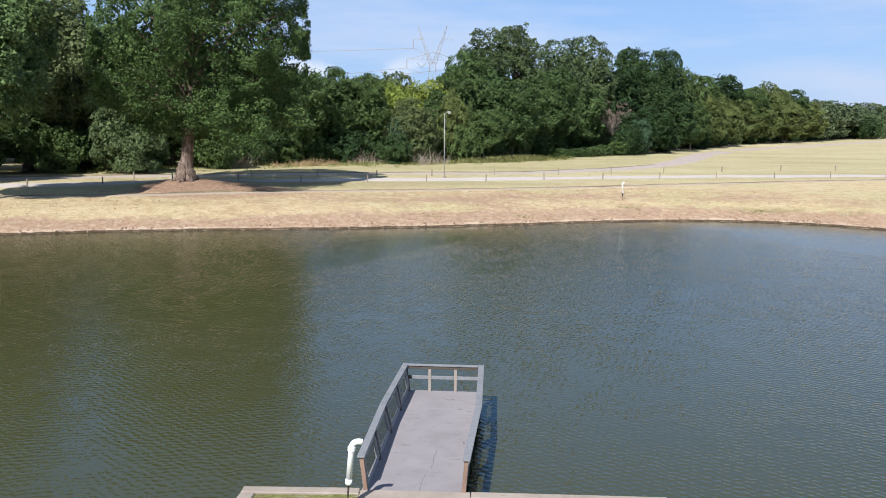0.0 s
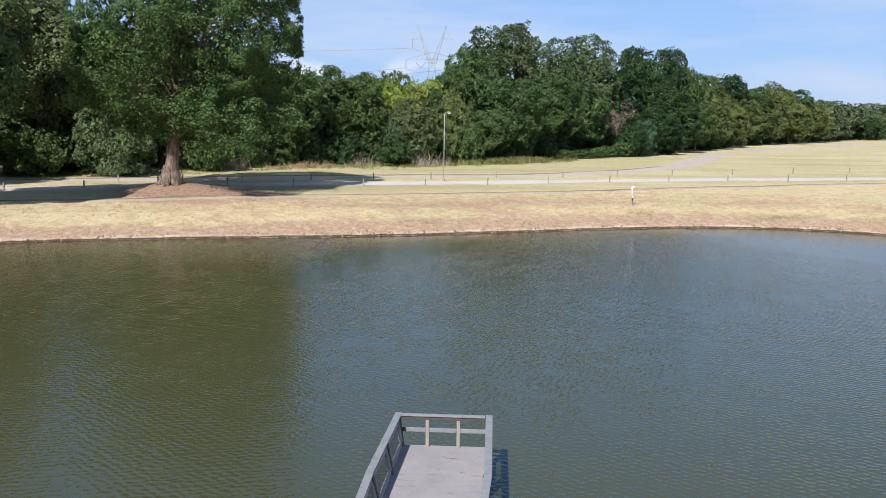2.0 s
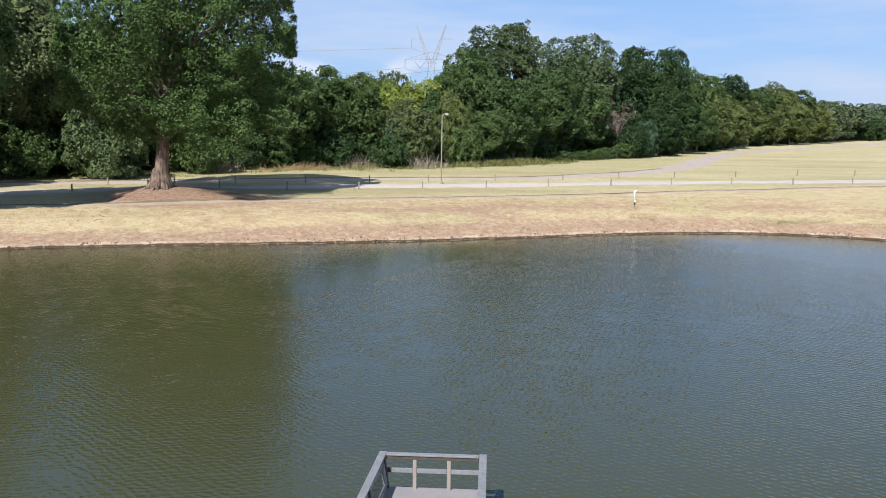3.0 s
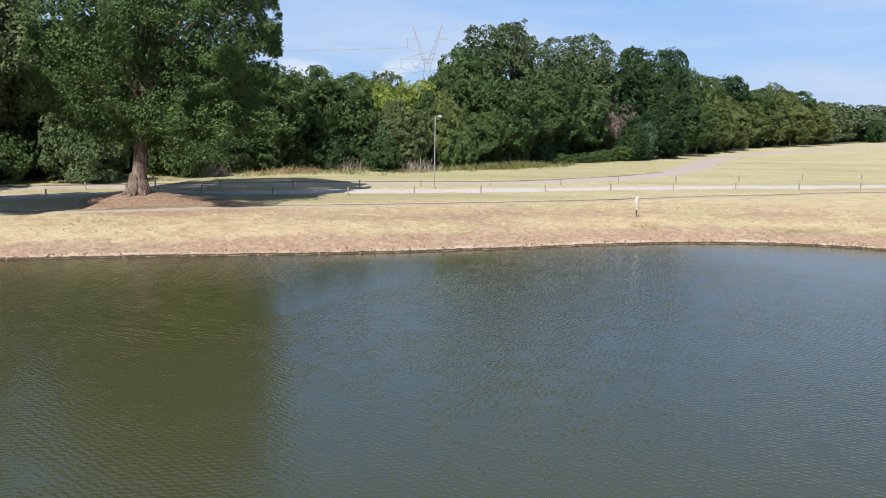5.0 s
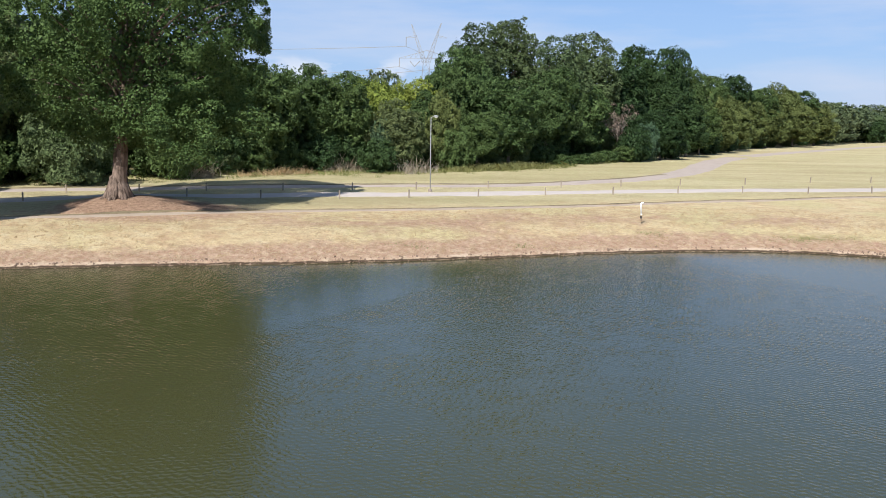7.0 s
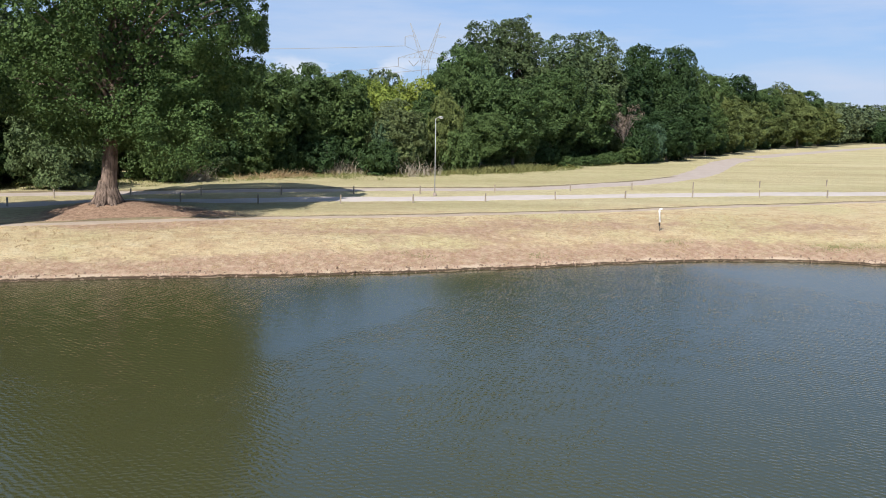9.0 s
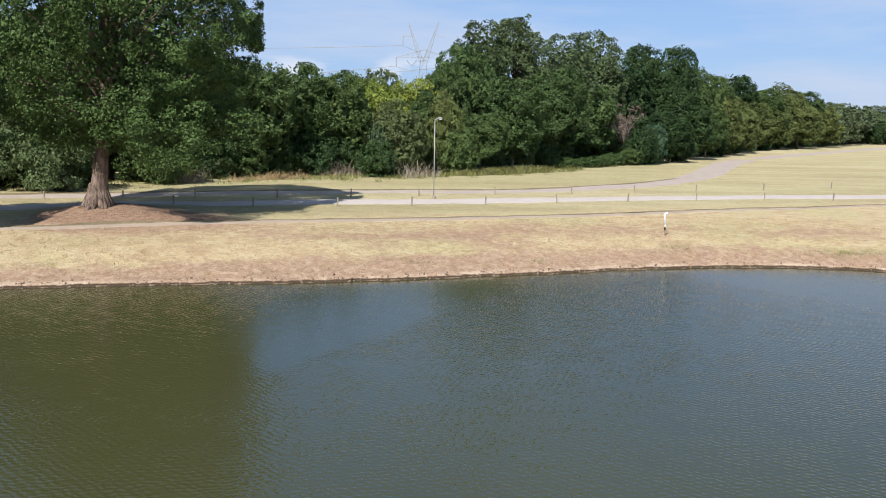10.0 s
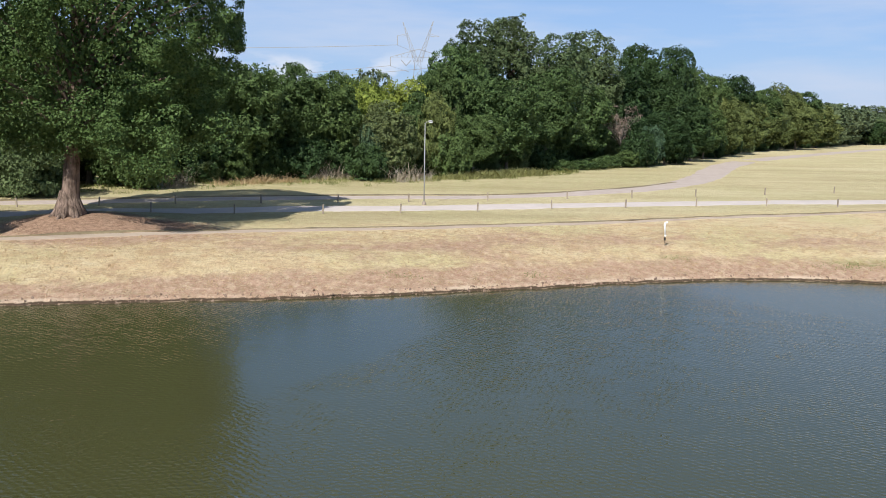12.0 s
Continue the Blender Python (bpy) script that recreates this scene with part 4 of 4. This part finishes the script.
# the dead-topped tree in the wood's edge
def dead_tree(m, label):
    rng = np.random.default_rng(31)
    tree = thing("dead_tree", m, label, "tree")
    ends = rng.normal(size=(46, 3)) * np.array([1.9, 1.6, 1.6]) + np.array([0, 0, 7.6])
    part("trunk", limbs(rng, bmesh.new(), 0.2, 2.5, ends, 46), BARK_GREY, tree, "", True)
    p, d = puff_leaves(rng, ends, np.full(46, 0.7), 26)
    v = leaf_mesh(rng, p, d, 0.6).reshape(-1, 3, 3)
    mid = (v[:, 1] + v[:, 2]) / 2
    v[:, 1], v[:, 2] = mid + (v[:, 1] - mid) * 0.14, mid + (v[:, 2] - mid) * 0.14
    f = np.arange(len(v) * 3).reshape(-1, 3)
    mesh_part("crown", raw_mesh("crown", v.reshape(-1, 3), f), LEAF["dead"], tree, "bare reddish-grey twigs")
    return tree


dead_tree(pose(33.1, 197.4, height(33.1, 197.4)), "leafless reddish-grey dead tree at the wood's edge")


# ---- tall weeds under the wood ----
def tufts(name, places, blades, h, spread, material, seed, label, slant=0.28, slim=1.0):
    """Upright blades gathered in tufts."""
    rng = np.random.default_rng(seed)
    p = np.repeat(np.asarray(places), blades, 0)
    n = len(p)
    xy = p[:, :2] + rng.normal(size=(n, 2)) * spread
    z = land(xy[:, 0], xy[:, 1]) - 0.03
    lean = rng.normal(size=(n, 2)) * slant
    hh = h * p[:, 2] * (0.5 + 0.8 * rng.random(n))
    a = rng.random(n) * 6.28
    w = slim * (0.012 + 0.022 * rng.random(n)) * (1 + h)
    side = np.stack([np.cos(a), np.sin(a), 0 * a], 1) * w[:, None]
    b = np.stack([xy[:, 0], xy[:, 1], z], 1)
    midp = b + np.stack([lean[:, 0] * hh * 0.4, lean[:, 1] * hh * 0.4, hh * 0.6], 1)
    tip = b + np.stack([lean[:, 0] * hh, lean[:, 1] * hh, hh], 1)
    v = np.stack([b - side, b + side, midp + side * 0.7, tip, midp - side * 0.7], 1).reshape(-1, 3)
    me = raw_mesh(name, v, np.arange(n * 5).reshape(-1, 5))
    return tagged(mesh_part(name, me, material), label, "grass", "", "stuff")


rng = np.random.default_rng(41)
edge = lambda x: float(np.interp(x, EDGE_X, EDGE_Y))
pl = [(x, edge(x) - 13.6 - 5.6 * abs(rng.normal()), 0.45 + 0.9 * rng.random() ** 2) for x in np.concatenate([rng.uniform(-48, -6, 210), rng.uniform(-8, 40, 560)])]
tufts("tall_weeds", pl, 24, 0.45, 0.5, WEED, 1, "knee-high green and yellow weeds along the wood", 0.6, 0.7)
pl = [(rng.normal(8.5, 4.2), 0.0, 0.6 + 0.7 * rng.random()) for _ in range(170)]
pl = [(x, edge(x) - 20.0 - 4.2 * rng.random(), h) for x, y, h in pl]
tufts("yellow_weeds", pl, 26, 0.85, 0.55, STRAW_WEED, 6, "waist-high yellowing weeds in front of the wood", 0.65, 0.8)
pl = [(x, edge(x) - d + rng.normal() * 0.9, 0.5 + rng.random()) for c, w, d, k in ((-28.8, 0.9, 20.0, 34), (-15.0, 0.7, 14.0, 14), (-12.6, 1.0, 13.0, 26), (-10.6, 0.7, 13.5, 16), (-4.0, 0.7, 23.0, 18), (-1.5, 0.6, 23.0, 8)) for x in rng.normal(c, w, k)]
tufts("dry_stalks", pl, 8, 1.6, 0.35, STRAW, 2, "tall bleached dry stalks leaning in front of the wood", 0.75, 0.34)
pl = [(x, edge(x) - 18.3 + rng.normal() * 0.8, 0.5 + rng.random()) for x in rng.normal(-20.6, 2.2, 60)]
tufts("rusty_grass", pl, 14, 0.7, 0.4, BROWN_TUFT, 9, "knee-high rust-brown dry grass in front of the wood", 0.5, 0.6)
pl = [(x, float(np.interp(x, FAR_SHORE_X, FAR_SHORE_Y)) + 0.5 + abs(rng.normal()) * 9.0, 0.5 + rng.random()) for x in rng.uniform(-44, 46, 2200)]
tufts("dry_tufts", pl, 7, 0.06, 0.13, DEAD_GRASS, 3, "short bleached tufts of dead grass on the bank")
pl = [(x, float(np.interp(x, FAR_SHORE_X, FAR_SHORE_Y)) + 0.8 + 17.0 * rng.random(), 0.5 + rng.random()) for x in rng.uniform(-46, 48, 9000)]
pl = [p for p in pl if abs(p[1] - np.interp(p[0], TRAIL_X, TRAIL_Y)) > 1.2]
tufts("brown_tufts", pl, 5, 0.085, 0.10, BROWN_TUFT, 8, "scattered brown tufts of withered turf on the bank")
pl = [(rng.normal(cx, sx), rng.normal(cy, sy), 0.6 + rng.random()) for cx, cy, sx, sy, k in ((29.4, 89.2, 1.7, 0.45, 130), (17.2, 90.0, 0.7, 0.4, 40), (-1.7, 82.3, 0.9, 0.33, 40), (6.6, 84.4, 0.7, 0.33, 30), (36.2, 87.1, 1.5, 0.65, 70)) for _ in range(k)]
tufts("green_tufts", pl, 8, 0.07, 0.2, GREEN_TUFT, 4, "patches of green weeds near the waterline")

# stones at the waterline
rng = np.random.default_rng(51)
sbm = bmesh.new()
for k in range(900):
    x = rng.uniform(-44, 44) if k % 3 else rng.normal((-36, -24, -15, -6, 3, 12, 30)[k % 7], 1.6)
    y = float(np.interp(x, FAR_SHORE_X, FAR_SHORE_Y)) + rng.normal() * 0.2 + 0.08
    s0 = 0.022 + 0.075 * rng.random() ** 3
    m = Matrix.Translation((x, y, height(x, y) + s0 * 0.2)) @ pose(0, 0, 0, *(rng.random(3) * 360)) @ Matrix.Diagonal((s0 * (1 + rng.random()), s0, s0 * 0.6, 1))
    bmesh.ops.create_icosphere(sbm, subdivisions=1, radius=1, matrix=m)
for v in sbm.verts:
    v.co += Vector((rng.normal(), rng.normal(), rng.normal())) * 0.010
st_me = bpy.data.meshes.new("bank_stones")
sbm.to_mesh(st_me)
sbm.free()
tagged(mesh_part("bank_stones", st_me, STONE), "small brown stones and clods along the waterline", "stones", "", "stuff")


# ---- fishing dock ----
DOCK = pose(-0.42, 24.83, 0, 0, 0, -3.2)
HALF_W, HALF_L, DECK_Z, RAIL_Z, SKEW = 1.215, 4.19, 0.53, 1.40, 0.019


def on_dock(x, y, z):
    """The dock's sides run a little askew to its end."""
    return (x + SKEW * y, y, z)


def plank(a, b, w, h, bevel=0.006):
    return beam(bmesh.new(), on_dock(*a), on_dock(*b), w, h, bevel)


def rail_x(sx, z, y=HALF_L):
    """Where the side railing stands at a height: it has sagged outwards, most at its middle post."""
    foot, head = (-HALF_W + 0.13, -HALF_W + 0.02) if sx < 0 else (HALF_W - 0.03, HALF_W + 0.03)
    return foot + (head - foot + 0.085 * sx * (1 - abs(y) / HALF_L)) * (z - DECK_Z) / (RAIL_Z - DECK_Z)


def mesh_wires(sx, y0, y1, z0, z1):
    """A screen of crossed wires between two posts."""
    bm = bmesh.new()
    for k in range(0, 17):
        y = y0 + (y1 - y0) * k / 16
        beam(bm, on_dock(rail_x(sx, z0, y), y, z0), on_dock(rail_x(sx, z1, y), y, z1), 0.006, bevel=0)
    for k in range(1, 8):
        z = z0 + (z1 - z0) * k / 8
        beam(bm, on_dock(rail_x(sx, z, y0), y0, z), on_dock(rail_x(sx, z, y1), y1, z), 0.006, bevel=0)
    return bm


def fishing_dock():
    dock = thing("fishing_dock", DOCK, "small grey fishing dock with timber rails over the water", "dock")
    bm = bmesh.new()
    box(bm, (2 * HALF_W - 0.02, 2 * HALF_L + 0.06, 0.07), (0, 0, DECK_Z - 0.035), bevel=0.012)
    for v in bm.verts:
        v.co.x += SKEW * v.co.y
    deck = part("deck", bm, DECK, dock, "grey painted deck, stained and cracked")
    # cracks: thin dark grooves
    for pts, w in ((((0.28, -1.2), (0.26, -1.6), (0.24, -1.9), (0.26, -2.2), (0.23, -2.55)), 0.009), (((0.13, -3.0), (0.08, -3.4), (0.08, -3.7), (0.07, -4.1)), 0.008), (((0.12, 3.42), (0.22, 3.30), (0.38, 3.26), (0.50, 3.33)), 0.016), (((0.62, 2.32), (0.80, 2.30)), 0.014), (((0.95, -0.55), (0.97, -0.72)), 0.03)):
        cb = bmesh.new()
        for a, b in zip(pts, pts[1:]):
            beam(cb, (*a, DECK_Z + 0.001), (*b, DECK_Z + 0.001), w, 0.004, 0)
        part("crack", cb, WOOD_SHADE, deck)
    for sx in (-1, 1):
        x = sx * (HALF_W - 0.05)
        part("side_beam", plank((x, -HALF_L, DECK_Z - 0.2), (x, HALF_L, DECK_Z - 0.2), 0.06, 0.24), WOOD_DARK, dock)
    for y in np.linspace(-HALF_L + 0.1, HALF_L - 0.1, 9):
        part("joist", plank((-HALF_W + 0.1, y, DECK_Z - 0.18), (HALF_W - 0.1, y, DECK_Z - 0.18), 0.06, 0.2), WOOD_DARK, dock)
    for sx in (-1, 1):
        for y in (-3.7, 0, 3.7):
            part("pile", tube(bmesh.new(), [on_dock(sx * 0.95, y, -1.6), on_dock(sx * 0.95, y, DECK_Z - 0.08)], [0.11, 0.11], 10), WOOD_DARK, dock)
    side_y = np.linspace(-HALF_L + 0.05, HALF_L - 0.06, 5)
    for sx in (-1, 1):
        for i, y in enumerate(side_y):
            lo, hi = DECK_Z - 0.25, RAIL_Z - 0.042
            part("post", plank((rail_x(sx, lo, y), y, lo), (rail_x(sx, hi, y), y, hi), 0.10, 0.10), WOOD_BROWN if i == 0 else WOOD_SHADE, dock)
        x, mid_x = rail_x(sx, RAIL_Z), rail_x(sx, RAIL_Z, 0)
        part("cap_rail", plank((x, -HALF_L - 0.05, RAIL_Z - 0.02), (mid_x, 0, RAIL_Z - 0.02), 0.18, 0.042), WOOD_GREY, dock)
        part("cap_rail", plank((mid_x, 0.004, RAIL_Z - 0.02), (x - (0.04 if sx > 0 else 0), HALF_L + 0.06, RAIL_Z - 0.02), 0.18, 0.042), WOOD_GREY, dock)
        for a, b in zip(side_y, side_y[1:]):
            lo, hi = DECK_Z + 0.10, DECK_Z + 0.70
            panel = part("mesh_panel", mesh_wires(sx, a + 0.24, b - 0.24, lo + 0.05, hi - 0.05), WIRE, dock, "wire mesh infill of the railing")
            for z in (lo, hi):
                part("slat", plank((rail_x(sx, z, a), a + 0.14, z), (rail_x(sx, z, b), b - 0.14, z), 0.05, 0.09), WOOD_TRIM, panel, "pale grey timber trim")
            for y in (a + 0.19, b - 0.19):
                part("slat", plank((rail_x(sx, lo, y), y, lo + 0.05), (rail_x(sx, hi, y), y, hi - 0.05), 0.05, 0.10), WOOD_TRIM, panel, "pale grey timber trim")
    y = HALF_L - 0.06
    part("cap_rail", plank((-HALF_W + 0.11, y, RAIL_Z - 0.02), (HALF_W - 0.11, y, RAIL_Z - 0.02), 0.16, 0.04), WOOD_GREY, dock)
    part("rim_rail", plank((-HALF_W + 0.11, y - 0.03, RAIL_Z - 0.09), (HALF_W - 0.11, y - 0.03, RAIL_Z - 0.09), 0.04, 0.09), WOOD_DARK, dock, "dark board under the cap")
    for x in (-0.42, 0.40):
        part("post", plank((x, y, DECK_Z - 0.25), (x, y, RAIL_Z - 0.042), 0.09, 0.09), WOOD_TAN, dock, "tan weathered post")
    for a, b in ((-0.98, -0.47), (-0.37, 0.35), (0.45, 1.14)):
        part("mid_rail", plank((a, y, DECK_Z + 0.45), (b, y, DECK_Z + 0.45), 0.045, 0.11), WOOD_GREY, dock)
    part("mid_rail", plank((-1.15, y, DECK_Z + 0.45), (-0.985, y, DECK_Z + 0.45), 0.045, 0.11), WOOD_DARK, dock, "short dark end of the rail")
    return dock


fishing_dock()


# ---- concrete landing at the near shore ----
def landing():
    """A concrete kerb round a grassed landing at the foot of the dock."""
    base = thing("landing", Matrix.Identity(4), "weathered concrete retaining kerb round a grassed landing", "retaining wall", "", "structure")
    front, back, l, r, z = 20.80, 6.0, -4.67, 5.11, 0.60
    for name, a, b in (("kerb", (l, front - 0.18), (-1.95, front - 0.18)), ("kerb", (0.62, front - 0.33), (r, front - 0.48)), ("kerb", (l + 0.17, front - 0.36), (l - 0.9, back)), ("kerb", (r - 0.1, front - 0.5), (r + 1.0, back))):
        part(name, beam(bmesh.new(), (*a, z - 0.65), (*b, z - 0.65), 0.34, 1.3, 0.02), CONCRETE, base)
    part("threshold", beam(bmesh.new(), (-1.94, front - 0.36, z - 0.36), (0.6, front - 0.42, z - 0.36), 0.5, 0.7, 0.01), CONCRETE, base)
    return base


landing()
lx, ly = np.meshgrid(np.linspace(-4.6, 5.0, 60), np.linspace(5.0, 20.42, 80))
lz = 0.565 + 0.02 * wobble(lx.ravel(), ly.ravel(), 1.7, 2)
li = np.arange(lx.size).reshape(lx.shape)
lq = np.stack([li[:-1, :-1], li[:-1, 1:], li[1:, 1:], li[1:, :-1]], -1).reshape(-1, 4)
lm = raw_mesh("lawn", np.stack([lx.ravel(), ly.ravel(), lz], 1), lq)
for nm, val in (("soil", np.full(lx.size, 0.1)), ("lush", np.full(lx.size, 5.0))):
    lm.attributes.new(nm, "FLOAT", "POINT").data.foreach_set("value", val.astype(np.float32))
tagged(mesh_part("lawn", lm, GRASS, None, "", True), "patchy green grass behind the concrete kerb", "grass", "", "structure")


# ---- line recycling bins ----
def line_bin(m, label, pole_h, strap):
    """A white plastic tube with an elbow on top, strapped to a thin post."""
    b = thing("line_recycling_bin", m, label, "recycling bin", "line bins on the shore")
    part("post", tube(bmesh.new(), [(0, 0, -0.3), (0, 0, pole_h)], [0.022, 0.022], 8), WOOD_DARK, b, "thin dark post", True)
    if strap:
        part("strap", tube(bmesh.new(), [(0, 0, 0.42), (0, 0, 0.62)], [0.07, 0.07], 10), BLACK, b, "black band")
    r = 0.068
    pts = [(0, -0.1, pole_h - 0.72), (0, -0.1, pole_h + 0.06)] + [(0.14 * (1 - math.cos(t)), -0.1, pole_h + 0.06 + 0.14 * math.sin(t)) for t in (0.4, 0.8, 1.2, 1.57)] + [(0.23, -0.1, pole_h + 0.2)]
    part("tube", tube(bmesh.new(), pts, [r] * len(pts), 16), PVC, b, "white plastic tube with an elbow", True)
    part("collar", tube(bmesh.new(), [(0, -0.1, pole_h - 0.02), (0, -0.1, pole_h + 0.07)], [r + 0.02] * 2, 16), PVC, b)
    part("end_cap", tube(bmesh.new(), [(0, -0.1, pole_h - 0.82), (0, -0.1, pole_h - 0.78), (0, -0.1, pole_h - 0.68)], [0.04, r + 0.012, r + 0.012], 16), PVC, b, "", True)
    return b


line_bin(pose(-2.16, 19.78, 0.5, 0, 5, 0), "white plastic fishing-line bin on a post by the dock", 1.42, False)
line_bin(pose(16.9, 92.85, height(16.9, 92.85), 0, -5, 10), "white plastic fishing-line bin on a post on the far bank", 1.5, True)


# ---- bollards along the road ----
def bollard(m, label):
    b = thing("bollard", m, label, "bollard", "timber bollards along the park road")
    bm = bmesh.new()
    box(bm, (0.125, 0.125, 1.1), (0, 0, 0.25), bevel=0.014)
    part("post", bm, WOOD_POST, b)
    bm = bmesh.new()
    box(bm, (0.095, 0.095, 0.03), (0, 0, 0.812), bevel=0.012)
    part("cap", bm, WOOD_POST, b, "chamfered top")
    return b


FRONT = [(-42.7, 95.0), (-36.4, 98.6), (-29.9, 101.5), (-23.3, 103.6), (-16.6, 104.6), (-9.4, 106.5), (-2.8, 108.3), (4.1, 111.2), (11.2, 114.2), (18.6, 116.4), (26.1, 118.9), (33.5, 120.1), (41.3, 121.6), (49.1, 123.2), (57.1, 125.0)]
BACK = [(-35.9, 107.0), (-29.6, 109.3), (-23.6, 112.1), (-16.1, 113.9), (-9.1, 116.0), (-2.4, 118.3), (5.5, 120.9), (14.1, 125.0), (21.5, 127.8), (29.2, 130.7), (38.3, 134.7), (47.8, 138.3), (56.9, 141.2)]
first = None
for i, (x, y) in enumerate(FRONT + BACK):
    m = pose(x, y, height(x, y), random.uniform(-2.5, 2.5), random.uniform(-2.5, 2.5), random.uniform(-20, 20))
    if first is None:
        first = bollard(m, "short square weathered timber bollard in dry grass")
    else:
        copy_thing(first, m)


# ---- lamp post ----
def lamp_post(m, label):
    l = thing("street_lamp", m, label, "street lamp")
    part("pole", tube(bmesh.new(), [(0, 0, -0.3), (0, 0, 4), (0, 0, 7.8)], [0.058, 0.046, 0.036], 12), PALE_STEEL, l, "", True)
    part("base", tube(bmesh.new(), [(0, 0, -0.2), (0, 0, 0.25), (0, 0, 0.32)], [0.2, 0.2, 0.1], 14), CONCRETE, l)
    part("arm", tube(bmesh.new(), [(0, 0, 7.7), (0.12, -0.02, 7.86), (0.32, -0.05, 7.92)], [0.04, 0.035, 0.03], 8), PALE_STEEL, l, "", True)
    head = bmesh.new()
    bmesh.ops.create_uvsphere(head, u_segments=14, v_segments=8, radius=1, matrix=pose(0.5, -0.08, 7.95, 0, 0, -10) @ Matrix.Diagonal((0.26, 0.16, 0.10, 1)))
    h = part("head", head, PALE_STEEL, l, "pale rounded lamp head", True)
    lens = bmesh.new()
    bmesh.ops.create_uvsphere(lens, u_segments=12, v_segments=6, radius=1, matrix=pose(0.54, -0.085, 7.87, 0, 0, -10) @ Matrix.Diagonal((0.19, 0.12, 0.10, 1)))
    part("lens", lens, LENS, h, "", True)
    return l


lamp_post(pose(-0.86, 116.0, height(-0.86, 116.0)), "tall thin grey street lamp beside the park road")


# ---- power line ----
def pylon(m, label):
    """A lattice tower with two horns and two cross-arms."""
    p = thing("power_pylon", m, label, "pylon")

    def lattice(name, a0, a1, w0, w1, bays):
        bm = bmesh.new()
        a0, a1 = Vector(a0), Vector(a1)
        corner = [Vector((sx, sy, 0)) for sx, sy in ((-1, -1), (1, -1), (1, 1), (-1, 1))]
        at = lambda k, t: a0.lerp(a1, t) + corner[k % 4] * (w0 + (w1 - w0) * t) / 2
        for k in range(4):
            beam(bm, at(k, 0), at(k, 1), 0.16, bevel=0)
            for i in range(bays):
                t0, t1 = i / bays, (i + 1) / bays
                beam(bm, at(k, t0), at(k + 1, t1), 0.075, bevel=0)
                beam(bm, at(k + 1, t0), at(k, t1), 0.075, bevel=0)
                beam(bm, at(k, t1), at(k + 1, t1), 0.075, bevel=0)
        return part(name, bm, STEEL_FAR, p)

    lattice("body", (0, 0, 0), (0, 0, 36), 9, 2.8, 8)
    lattice("horn", (-0.8, 0, 35), (-7.8, 0, 54), 2.6, 0.3, 7)
    lattice("horn", (0.8, 0, 35), (7.6, 0, 54.6), 2.6, 0.3, 7)
    bm = bmesh.new()
    for y in (-0.8, 0.8):
        for tip in (-13.9, 14.2):
            beam(bm, (tip, 0, 37.2), (0.5, y, 41.2), 0.17, bevel=0)
            beam(bm, (tip, 0, 37.1), (0, y, 37.3), 0.13, bevel=0)
            for i in range(4):
                u, w = 0.2 + 0.2 * i, 0.32 + 0.2 * i
                beam(bm, (tip * (1 - u), y * u, 37.2), (tip * (1 - w), y * w, 37.2 + 4 * w), 0.075, bevel=0)
                beam(bm, (tip * (1 - u), y * u, 37.2), (tip * (1 - u), y * u, 37.2 + 4 * u), 0.075, bevel=0)
    part("lower_arm", bm, STEEL_FAR, p)
    for root, tip in ((-5.2, -10.5), (6.2, 10.7)):
        bm = bmesh.new()
        beam(bm, (root, 0, 48.6), (tip, 0, 47.5), 0.16, bevel=0)
        beam(bm, (root, 0, 47.4), (tip, 0, 47.4), 0.13, bevel=0)
        beam(bm, (root * 0.9, 0, 48.0), ((root + tip) / 2, 0, 47.4), 0.09, bevel=0)
        part("upper_arm", bm, STEEL_FAR, p)
    for a0, a1 in (((-13.9, 37.2), (-13.9, 32.8)), ((-10.5, 47.4), (-10.5, 43.0)), ((-8.5, 35.9), (-6.0, 33.1)), ((-3.3, 35.9), (-6.0, 33.1)), ((14.2, 37.2), (14.2, 32.8))):
        part("insulator", tube(bmesh.new(), [(a0[0], 0, a0[1]), (a1[0], 0, a1[1])], [0.2, 0.2], 6), STEEL_FAR, p)
    for a0, a1 in (((-10.5, 43.0), (-3.3, 40.3)), ((-13.9, 32.8), (-4.4, 30.2))):
        part("jumper_cable", tube(bmesh.new(), [(a0[0], 0, a0[1]), (a1[0], 2, a1[1])], [0.08, 0.08], 5), STEEL_FAR, p)
    return p


PYLON_X, PYLON_Y = -10.2, 480.7
pylon(pose(PYLON_X, PYLON_Y, 2.0) @ Matrix.Diagonal((0.923, 0.923, 0.957, 1)), "distant grey lattice power pylon behind the wood")
for x0, z0, z1 in ((-9.7, 43.2, 33.5), (-12.8, 33.6, 3.0), (13.1, 33.6, 3.0)):
    bm = bmesh.new()
    pts = []
    for k in range(25):
        t = k / 24
        pts.append((PYLON_X + x0 - 330 * t, PYLON_Y - 20 * t, z0 + (z1 + 12 - z0) * t - 20 * t * (1 - t)))
    tube(bm, pts, [0.12] * 25, 5, False)
    me = bpy.data.meshes.new("power_line")
    bm.to_mesh(me)
    bm.free()
    tagged(mesh_part("power_line", me, STEEL_FAR), "thin sagging overhead power line", "power line", "overhead power lines")
